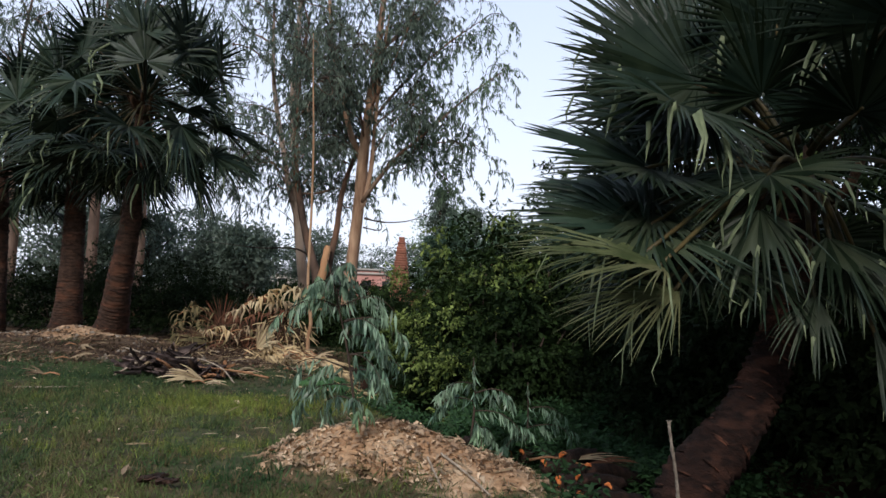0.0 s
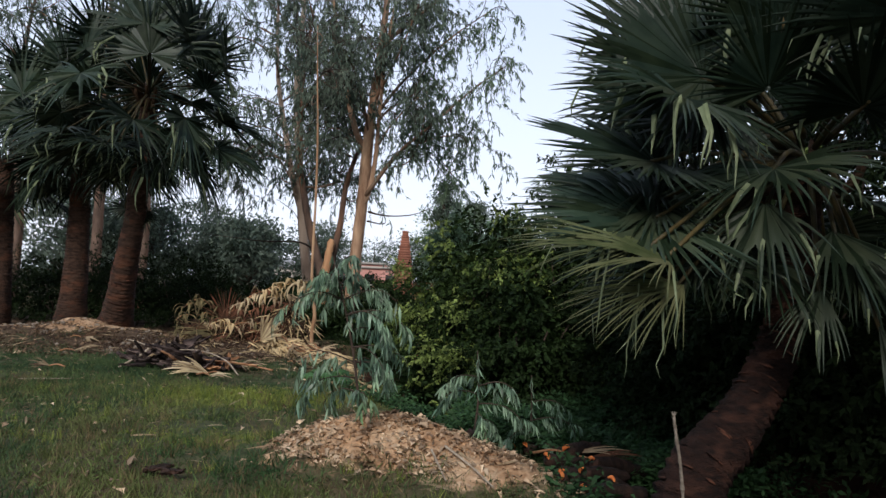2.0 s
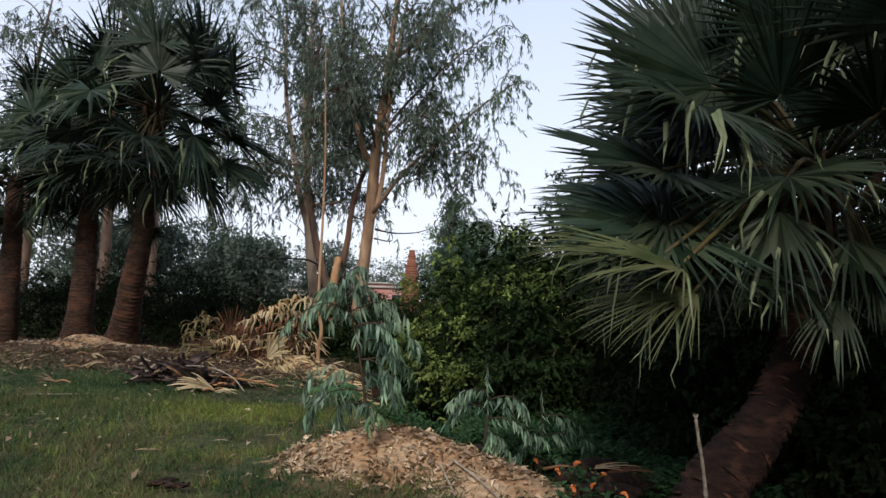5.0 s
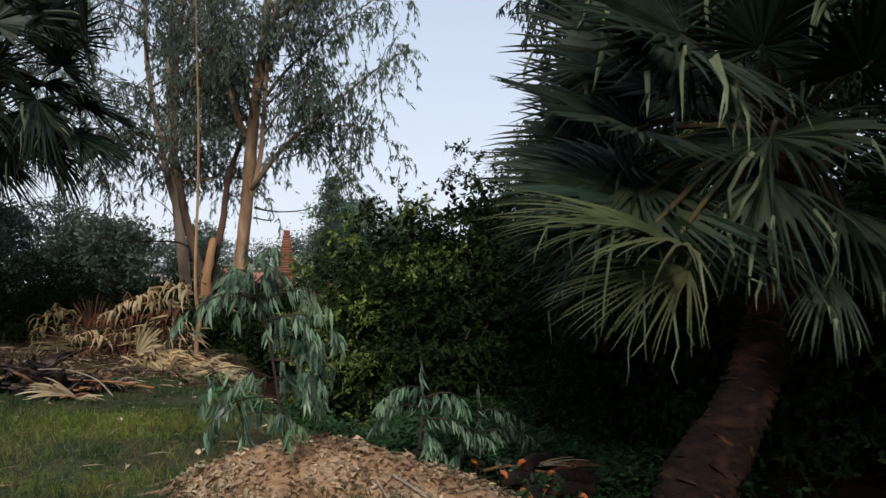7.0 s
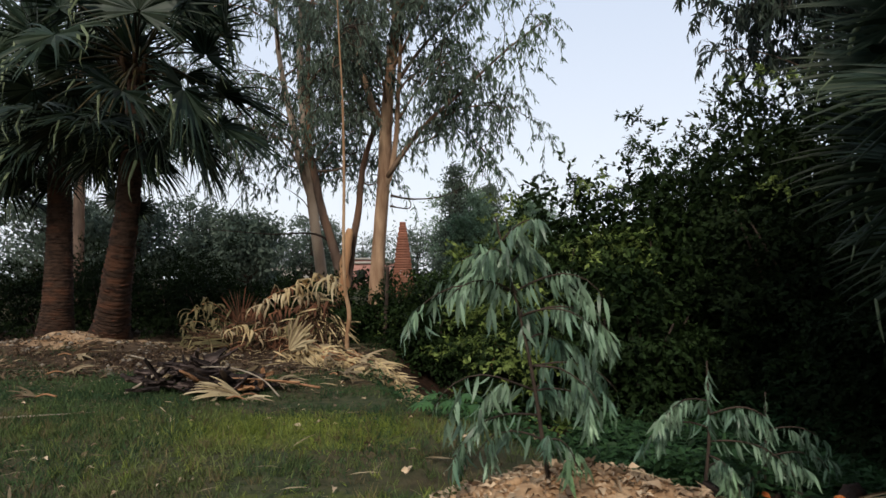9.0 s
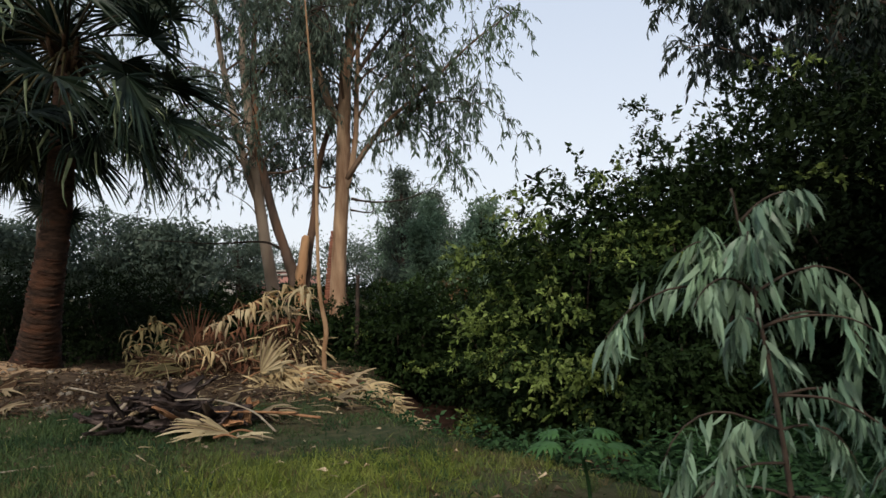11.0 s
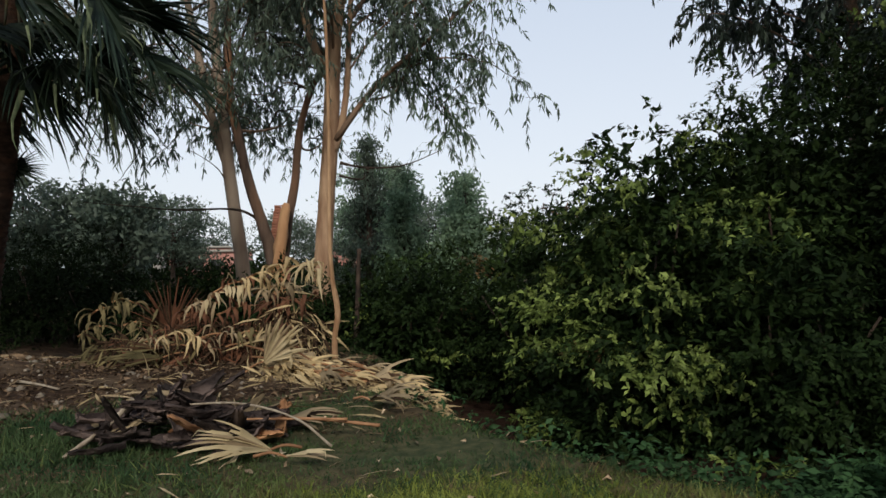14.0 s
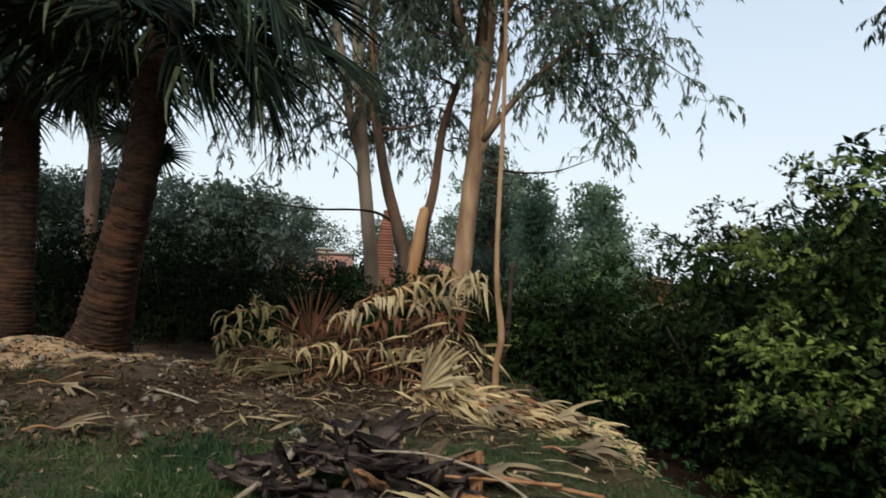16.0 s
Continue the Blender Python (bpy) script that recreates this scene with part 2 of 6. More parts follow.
M_PAPAYA = mat("papaya_leaf", (0.045, 0.13, 0.035), (0.085, 0.20, 0.06), 6, 0.5, 0.1, trans=0.3, spec=0.4)
M_BRICK = mat("red_brick", (0.27, 0.095, 0.06), (0.40, 0.16, 0.105), 1.2, 0.9, 0.3, 6, obj=0.2, c3=(0.25, 0.12, 0.08))
M_WALL = mat("weathered_limewash", (0.50, 0.46, 0.42), (0.70, 0.67, 0.62), 0.5, 0.9, 0.2, 4, c3=(0.40, 0.36, 0.33))
M_PINK = mat("pink_limewash", (0.42, 0.20, 0.17), (0.55, 0.30, 0.26), 0.6, 0.9, 0.2, 4)
M_ROOF = mat("tin_roof", (0.30, 0.31, 0.33), (0.45, 0.46, 0.48), 0.8, 0.6, 0.2, 3)
M_DARK = mat("dark_opening", (0.02, 0.02, 0.022), (0.04, 0.04, 0.045), 2, 0.7, 0)
M_STICK = mat("grey_stick", (0.24, 0.19, 0.14), (0.44, 0.38, 0.30), 16, 0.85, 0.4, 60, stretch=(1, 1, 0.3))

# ---- mesh helpers ----
RNG = np.random.default_rng(7)


def mesh_np(name, verts, faces, materials, index=None, smooth=False):
    """A mesh from arrays; all faces have the same number of corners."""
    me = bpy.data.meshes.new(name)
    verts, faces = np.asarray(verts, dtype=np.float32), np.asarray(faces, dtype=np.int32)
    k = faces.shape[1]
    me.vertices.add(len(verts))
    me.vertices.foreach_set("co", verts.ravel())
    me.loops.add(faces.size)
    me.loops.foreach_set("vertex_index", faces.ravel())
    me.polygons.add(len(faces))
    me.polygons.foreach_set("loop_start", np.arange(0, faces.size, k, dtype=np.int32))
    if index is not None:
        me.polygons.foreach_set("material_index", np.asarray(index, dtype=np.int32))
    if smooth:
        me.polygons.foreach_set("use_smooth", np.ones(len(faces), dtype=bool))
    for m in materials if isinstance(materials, (list, tuple)) else [materials]:
        me.materials.append(m)
    me.update(calc_edges=True)
    return me


def empty(name, at, label, category, group=""):
    ob = new(name)
    ob.location = at
    ob.empty_display_size = 0.2
    return tagged(ob, label, category, group)


def root_of(ob):
    p = Vector((0, 0, 0))
    while ob:
        p, ob = p + ob.location, ob.parent
    return p


def part(name, shape, material, parent, label="", origin=None, smooth=False, kind=""):
    """Links a shape (world-space vertices, faces[, material index]) as one mesh under a thing or part."""
    verts, faces, *rest = shape
    o = np.array(origin if origin is not None else np.asarray(verts).mean(0))
    ob = new(name, mesh_np(name, np.asarray(verts) - o, faces, material, rest[0] if rest else None, smooth))
    base = root_of(parent) if parent else Vector((0, 0, 0))
    ob.parent = parent
    ob.location = Vector(o) - base
    return tagged(ob, label, kind=kind)


def merge(shapes):
    vs, fs, off = [], [], 0
    for v, f in shapes:
        vs.append(np.asarray(v)), fs.append(np.asarray(f) + off)
        off += len(v)
    return np.concatenate(vs), np.concatenate(fs)


def unit(a):
    a = np.asarray(a, dtype=float)
    return a / np.maximum(np.linalg.norm(a, axis=-1, keepdims=True), 1e-9)


def smooth_line(points, n):
    """A Catmull-Rom line through the points, in n samples."""
    p = np.asarray(points, dtype=float)
    p = np.vstack([2 * p[0] - p[1], p, 2 * p[-1] - p[-2]])
    out = []
    for u in np.linspace(0, len(p) - 3 - 1e-6, n):
        i, t = int(u), u - int(u)
        a, b, c, d = p[i:i + 4]
        out.append(0.5 * (2 * b + (c - a) * t + (2 * a - 5 * b + 4 * c - d) * t * t + (3 * b - a - 3 * c + d) * t ** 3))
    return np.array(out)


def tube(points, radii, sides=8, rough=0.0, seed=0):
    """A closed tube along the points, as quads."""
    p, r = np.asarray(points, dtype=float), np.broadcast_to(np.asarray(radii, dtype=float), (len(points),))
    rng = np.random.default_rng(seed)
    d = unit(np.gradient(p, axis=0))
    ref = np.array([1.0, 0, 0]) if abs(d[0][0]) < 0.8 else np.array([0, 1.0, 0])
    rings, u = [], unit(np.cross(d[0], ref))
    ang = np.linspace(0, 2 * np.pi, sides, endpoint=False)
    lump = 1 + rough * rng.standard_normal(sides) * 0.5
    for i in range(len(p)):
        u = unit(u - d[i] * (u @ d[i]))
        w = np.cross(d[i], u)
        rr = r[i] * lump * (1 + rough * rng.standard_normal(sides))
        rings.append(p[i] + np.outer(np.cos(ang) * rr, u) + np.outer(np.sin(ang) * rr, w))
    v = np.vstack(rings + [p[:1], p[-1:]])
    f = []
    n = len(p)
    for i in range(n - 1):
        for j in range(sides):
            k = (j + 1) % sides
            f.append((i * sides + j, i * sides + k, (i + 1) * sides + k, (i + 1) * sides + j))
    for j in range(0, sides, 2):
        a, b, c = j, (j + 1) % sides, (j + 2) % sides
        f.append((c, b, a, n * sides))
        e = (n - 1) * sides
        f.append((e + a, e + b, e + c, n * sides + 1))
    return v, np.array(f)


def scatter(tv, tf, pos, along, face, size):
    """Copies of a small template (its y along, its z facing) joined into one shape."""
    y = unit(along)
    x = unit(np.cross(y, face))
    z = np.cross(x, y)
    size = np.asarray(size, dtype=float)
    if size.ndim == 1:
        size = np.stack([size] * 3, 1)
    t = np.asarray(tv)[None] * size[:, None, :]
    v = pos[:, None, :] + t[..., 0:1] * x[:, None] + t[..., 1:2] * y[:, None] + t[..., 2:3] * z[:, None]
    f = np.asarray(tf)[None] + (np.arange(len(pos)) * len(tv))[:, None, None]
    return v.reshape(-1, 3), f.reshape(-1, np.shape(tf)[1])


LEAF = (np.array([(0, 0, 0), (0.5, 0.42, 0.10), (0, 1, -0.12), (-0.5, 0.42, 0.10), (0, 0.45, 0)]), np.array([(0, 1, 4), (1, 2, 4), (2, 3, 4), (3, 0, 4)]))
LANCE = (np.array([(0, 0, 0), (0.5, 0.3, 0.1), (0.36, 0.65, 0.06), (0, 1, -0.15), (-0.36, 0.65, 0.06), (-0.5, 0.3, 0.1)]), np.array([(0, 1, 5), (1, 2, 5), (2, 4, 5), (2, 3, 4)]))
SLIVER = (np.array([(0, 0, 0), (0.5, 0.4, 0.0), (0, 1, -0.1), (-0.5, 0.4, 0.0)]), np.array([(0, 1, 2), (0, 2, 3)]))
BLADE = (np.array([(-0.5, 0, 0), (0.5, 0, 0), (0, 1, 0.25)]), np.array([(0, 1, 2)]))


def rand_dirs(n, rng, up=0.0):
    d = rng.standard_normal((n, 3))
    d[:, 2] += up
    return unit(d)


def vnoise(p, scale, seed=0):
    """Cheap smooth noise of points, about -1 to 1."""
    rng = np.random.default_rng(1000 + seed)
    out = np.zeros(len(p))
    for k in range(5):
        w = rng.standard_normal(3) * scale * (1 + 0.45 * k)
        out += np.sin(np.asarray(p) @ w + rng.uniform(0, 6.3)) / (1 + 0.35 * k)
    return out / 2.2

# ---- ground: one sheet from the lawn to the horizon ----
EDGE_Y = np.array([-50, 2, 4, 6.5, 8, 9.4, 11, 12.5, 14, 16, 60])
EDGE_X = np.array([6, 2.2, 1.3, 0.35, -0.5, -1.4, -2.0, -2.3, -2.4, -2.0, -1.5])


def step(a, b, v):
    t = np.clip((v - a) / (b - a), 0, 1)
    return t * t * (3 - 2 * t)


def height(x, y):
    """The lawn, the ditch on its east, the earth mound by the sapling and the heap round the palms."""
    x, y = np.asarray(x, dtype=float), np.asarray(y, dtype=float)
    z = 0.12 + 0.03 * np.sin(0.9 * x + 0.4) * np.sin(0.7 * y) + 0.015 * np.sin(2.3 * x + 1.1 * y)
    east = x - np.interp(y, EDGE_Y, EDGE_X)
    z = z - (0.38 + 0.30 * step(10.2, 12.5, y)) * step(0.0, 1.2, east) * (1 - step(16, 24, y)) + 0.55 * step(2.6, 6, east) * (1 - step(20, 30, y))
    dx, dy = (x + 0.40) / 0.80, (y - 6.12) / 0.50
    wob = 1 + 0.18 * np.sin(3 * x + 1) + 0.12 * np.sin(5 * y + 2 * x)
    z = z + 0.36 * np.exp(-(dx * dx + dy * dy) * wob)
    z = z + 0.10 * np.exp(-(((x - 0.45) / 0.7) ** 2 + ((y - 5.7) / 0.45) ** 2))
    z = z + 0.30 * np.exp(-(((x + 7.9) / 1.9) ** 2 + ((y - 15.3) / 1.3) ** 2)) * (1 + 0.25 * np.sin(2.6 * x) * np.sin(3.1 * y + 1))
    z = z + 0.10 * np.exp(-(((x + 6.3) / 3.0) ** 2 + ((y - 13.9) / 1.2) ** 2))
    z = z + 0.10 * np.exp(-(((x + 3.6) / 2.0) ** 2 + ((y - 14.8) / 1.6) ** 2))
    return z


def ground_axis(stops):
    return np.concatenate([np.linspace(a, b, n, endpoint=False) for a, b, n in stops] + [[stops[-1][1]]])


gx = ground_axis([(-1500, -120, 12), (-120, -16, 26), (-16, 6, 220), (6, 120, 28), (120, 1500, 12)])
gy = ground_axis([(-1500, -60, 10), (-60, 1, 16), (1, 19, 190), (19, 120, 34), (120, 2500, 14)])
GX, GY = np.meshgrid(gx, gy)
GZ = height(GX, GY)
near = (GX > -16) & (GX < 6) & (GY > 1) & (GY < 19)
pts = np.stack([GX.ravel(), GY.ravel(), 0 * GX.ravel()], 1)
rough = (0.012 * vnoise(pts, 7.0, 1) + 0.010 * vnoise(pts, 19.0, 2)).reshape(GX.shape)
heap = np.exp(-(((GX + 7.9) / 2.2) ** 2 + ((GY - 15.2) / 1.3) ** 2))
GZ = GZ + np.where(near, rough, 0) + 0.07 * heap * vnoise(pts, 3.4, 14).reshape(GX.shape)
gv = np.stack([GX, GY, GZ], -1).reshape(-1, 3)
nx, ny = len(gx), len(gy)
ii, jj = np.meshgrid(np.arange(nx - 1), np.arange(ny - 1))
a0 = (jj * nx + ii).ravel()
gf = np.stack([a0, a0 + 1, a0 + 1 + nx, a0 + nx], 1)
me = mesh_np("ground", gv, gf, M_GROUND, None, True)
gx0, gy0 = gv[:, 0], gv[:, 1]


def ring(x, y, cx, cy, rx, ry):
    """1 in the middle of an ellipse, 0.5 at its rim, 0 at twice its radius."""
    return np.clip(1 - 0.5 * np.sqrt(((x - cx) / rx) ** 2 + ((y - cy) / ry) ** 2), 0, 1)


def soil_at(x, y):
    s = np.maximum(ring(x, y, -0.38, 6.1, 0.88, 0.50), ring(x, y, 0.42, 5.75, 0.55, 0.40))
    s = np.maximum(s, ring(x, y, -8.0, 15.4, 3.4, 1.6))
    s = np.maximum(s, ring(x, y, -4.9, 13.7, 2.9, 1.7))
    return np.maximum(s, 0.7 * step(16.4, 17.4, y) * (1 - step(21, 24, y)))


def lush_at(x, y):
    return np.maximum(ring(x, y, -2.4, 8.8, 1.0, 0.75), 0.6 * ring(x, y, -1.9, 6.5, 0.9, 0.6))


for name, values in (("soil", soil_at(gx0, gy0)), ("lush", lush_at(gx0, gy0)), ("fresh", np.maximum(ring(gx0, gy0, -0.2, 6.0, 1.4, 0.9), 0.9 * ring(gx0, gy0, -7.9, 15.2, 1.7, 0.8))), ("damp", step(-0.1, 0.9, gx0 - np.interp(gy0, EDGE_Y, EDGE_X)) * (1 - step(20, 26, gy0)))):
    me.attributes.new(name, "FLOAT", "POINT").data.foreach_set("value", values.astype(np.float32))
ground = tagged(new("ground", me), "worn lawn of short grass beside bare earth and a ditch", "ground", kind="structure")


def on_ground(x, y, dz=0.0):
    return (x, y, float(height(x, y)) + dz)


def stuff(name, shape, material, label, category):
    verts, faces, *rest = shape
    return tagged(new(name, mesh_np(name, verts, faces, material, rest[0] if rest else None)), label, category, kind="stuff")


# short grass, denser near the walk, thin on worn patches
n = 330000
r = np.random.default_rng(11)
gxs, gys = r.uniform(-13, 2.2, n), 2.2 + 12.6 * r.random(n) ** 1.35
back = np.random.default_rng(12)
gxs, gys = np.concatenate([gxs, back.uniform(-11, 5, 150000)]), np.concatenate([gys, 2.3 - 6.0 * back.random(150000) ** 1.15])
gys = gys + back.normal(0, 0.45, len(gys)) * (gys < 4.5)
edge = np.random.default_rng(14)
gxs, gys = np.concatenate([gxs, edge.uniform(-5.5, 0.6, 60000)]), np.concatenate([gys, edge.uniform(8.6, 12.6, 60000)])
n = len(gxs)
p = np.stack([gxs, gys, 0 * gxs], 1)
wear = vnoise(p, 0.9, 3) + 0.6 * vnoise(p, 2.6, 4)
lush = lush_at(gxs, gys)
keep = wear + r.uniform(-0.7, 0.9, n) + lush > -0.15
keep &= soil_at(gxs, gys) + 0.12 * vnoise(p, 3.5, 9) + r.uniform(-0.22, 0.1, n) < 0.46
keep &= gxs - np.interp(gys, EDGE_Y, EDGE_X) < 0.5
p, wear, lush = p[keep], wear[keep], lush[keep]
p[:, 2] = height(p[:, 0], p[:, 1]) - 0.004
n = len(p)
hgt = (0.032 + 0.075 * r.random(n) ** 2) * (1 + 0.35 * np.clip(wear, -1, 1.5))
shape_v, shape_f = scatter(*BLADE, p, rand_dirs(n, r) * 0.85 + (0, 0, 0.8), rand_dirs(n, r), np.stack([0.006 + 0.008 * r.random(n), hgt, hgt], 1))
M_GRASS_LUSH = mat("lush_grass_blades", (0.16, 0.21, 0.036), (0.28, 0.32, 0.075), 3, 0.7, 0, trans=0.3, island=0.4)
M_GRASS_DEEP = mat("deep_green_grass_blades", (0.028, 0.068, 0.028), (0.085, 0.130, 0.048), 1.5, 0.7, 0, trans=0.25, island=0.5)
M_GRASS_DRY = mat("dry_grass_blades", (0.12, 0.095, 0.045), (0.22, 0.175, 0.09), 3, 0.8, 0, trans=0.2, island=0.4)
which = np.where(r.random(n) < np.clip((lush - 0.3) * 2.2, 0, 0.85), 1, np.where(r.random(n) < 0.08 + 0.6 * np.clip(vnoise(p, 1.3, 5) + 0.5 * vnoise(p, 3.7, 6) - 0.25, 0, 0.9), 2, 0))
# deeper green in noise patches, more to the west and beyond y 9.7
deep_green = vnoise(p, 0.75, 21) + 0.5 * vnoise(p, 2.2, 22) + 0.5 * step(-1.2, -3.6, p[:, 0]) - 0.25 * step(6.0, 3.6, p[:, 1])
which = np.where((which != 1) & (deep_green > 0.15) & (r.random(n) < 0.75), 3, which)
which = np.where((which != 1) & (p[:, 1] + 0.7 * vnoise(p, 1.1, 8) > 9.7) & (r.random(n) < 0.8), 3, which)
stuff("grass", (shape_v, shape_f, which), [M_GRASS, M_GRASS_LUSH, M_GRASS_DRY, M_GRASS_DEEP], "short patchy green and yellowing lawn grass", "grass")

tq = np.random.default_rng(13)
cx, cy = tq.uniform(-7, 0.6, 1500), 2.6 + 7.0 * tq.random(1500)
ok = (soil_at(cx, cy) < 0.4) & (cx - np.interp(cy, EDGE_Y, EDGE_X) < 0.3)
tp = np.repeat(np.stack([cx, cy], 1)[ok], 16, 0) + tq.normal(0, 0.028, (16 * int(ok.sum()), 2))
tp = np.column_stack([tp, height(tp[:, 0], tp[:, 1]) - 0.004])
th = tq.uniform(0.06, 0.14, len(tp))
stuff("grass_tufts", (*scatter(*BLADE, tp, rand_dirs(len(tp), tq) * 0.55 + (0, 0, 1.0), rand_dirs(len(tp), tq), np.stack([tq.uniform(0.004, 0.008, len(tp)), th, th], 1)), np.repeat(tq.choice(3, int(ok.sum()), p=[0.55, 0.15, 0.3]), 16)), [M_GRASS, M_GRASS_LUSH, M_GRASS_DRY], "taller tufts of coarse grass in the lawn", "grass")


def litter(name, count, area, size, material, label, seed, flat=0.35):
    """Dry leaves lying on the ground within an ellipse (x, y, rx, ry)."""
    q = np.random.default_rng(seed)
    ang, rad = q.uniform(0, 6.283, count), np.sqrt(q.random(count))
    x, y = area[0] + area[2] * rad * np.cos(ang), area[1] + area[3] * rad * np.sin(ang)
    pos = np.stack([x, y, height(x, y) + q.uniform(0.004, 0.03, count)], 1)
    d = q.standard_normal((count, 3)) * (1, 1, flat)
    up = q.standard_normal((count, 3)) * 0.45 + (0, 0, 1)
    s = q.uniform(size[0], size[1], count)
    return stuff(name, scatter(*LEAF, pos, d, up, np.stack([s * q.uniform(0.25, 0.6, count), s, s * q.uniform(0.5, 3, count)], 1)), material, label, "leaf litter")


litter("mound_leaf_litter", 1700, (-0.25, 6.0, 1.05, 0.55), (0.02, 0.085), M_LITTER, "dry brown leaves strewn over the earth mound", 21)
litter("lawn_leaf_litter", 700, (-4.5, 8.5, 6.0, 4.5), (0.03, 0.11), M_LITTER, "scattered dry leaves on the lawn", 22)
litter("bank_leaf_litter", 5200, (-6.2, 13.9, 4.6, 2.1), (0.03, 0.11), M_SCRAPS, "dry leaf scraps over the bank of bare earth", 23)
litter("ditch_leaf_litter", 900, (1.1, 6.1, 1.5, 1.0), (0.03, 0.10), M_LITTER, "dry leaves on the edge of the ditch", 24)


def clods(name, count, area, size, material, label, seed):
    """Lumps of earth, each an uneven eight-sided stone."""
    q = np.random.default_rng(seed)
    octa = np.array([(1, 0, 0), (-1, 0, 0), (0, 1, 0), (0, -1, 0), (0, 0, 1), (0, 0, -1)], dtype=float)
    of = np.array([(0, 2, 4), (2, 1, 4), (1, 3, 4), (3, 0, 4), (2, 0, 5), (1, 2, 5), (3, 1, 5), (0, 3, 5)])
    shapes = []
    for _ in range(count):
        a, rr = q.uniform(0, 6.283), math.sqrt(q.random())
        x, y = area[0] + area[2] * rr * math.cos(a), area[1] + area[3] * rr * math.sin(a)
        s = q.uniform(*size) * (0.5 + 0.5 * q.random())
        v = np.concatenate([octa, unit(octa[of].mean(1)) * 0.95]) * q.uniform(0.65, 1.2, (14, 3)) * s * (1, 1, 0.7)
        f = [(a_, b_, 6 + k) for k, t in enumerate(of) for a_, b_ in ((t[0], t[1]), (t[1], t[2]), (t[2], t[0]))]
        shapes.append((v + (x, y, float(height(x, y)) + 0.1 * s), np.array(f)))
    return stuff(name, merge(shapes), material, label, "earth clods")


clods("mound_clods", 300, (-0.28, 6.0, 0.85, 0.42), (0.012, 0.045), M_CLOD, "crumbled lumps of dry earth on the mound", 31)
clods("heap_rubble", 150, (-7.9, 15.0, 2.0, 0.8), (0.02, 0.085), M_PALE_STONE, "pale lumps of dug earth heaped round the palms", 32)
clods("bank_rubble", 60, (-5.2, 13.3, 2.4, 1.2), (0.02, 0.085), M_PALE_STONE, "small pale stones on the bank", 33)


def straw(name, count, area, size, material, label, seed):
    """Thin dry strips lying over one another."""
    q = np.random.default_rng(seed)
    ang, rad = q.uniform(0, 6.283, count), np.sqrt(q.random(count))
    x, y = area[0] + area[2] * rad * np.cos(ang), area[1] + area[3] * rad * np.sin(ang)
    pos = np.stack([x, y, height(x, y) + q.uniform(0.006, 0.05, count)], 1)
    d = q.standard_normal((count, 3)) * (1, 0.7, 0.12)
    s = q.uniform(size[0], size[1], count)
    return stuff(name, scatter(*LANCE, pos, d, q.standard_normal((count, 3)) * 0.4 + (0, 0, 1), np.stack([s * q.uniform(0.03, 0.09, count), s, s * 0.3], 1)), material, label, "palm litter")


straw("bank_straw", 380, (-6.0, 13.7, 4.2, 1.7), (0.08, 0.34), M_STRAW_DULL, "torn dry palm strips over the bank", 35)
straw("lawn_straw", 260, (-3.8, 8.6, 4.5, 3.6), (0.06, 0.28), M_STRAW_DULL, "few dry palm strips on the lawn", 36)
straw("heap_straw", 260, (-3.4, 12.6, 1.9, 1.6), (0.12, 0.45), M_STRAW, "torn straw-coloured palm strips below the heap", 37)
straw("mound_straw", 120, (0.2, 5.7, 0.8, 0.5), (0.06, 0.25), M_STRAW_DULL, "dry strips on the edge of the mound", 38)

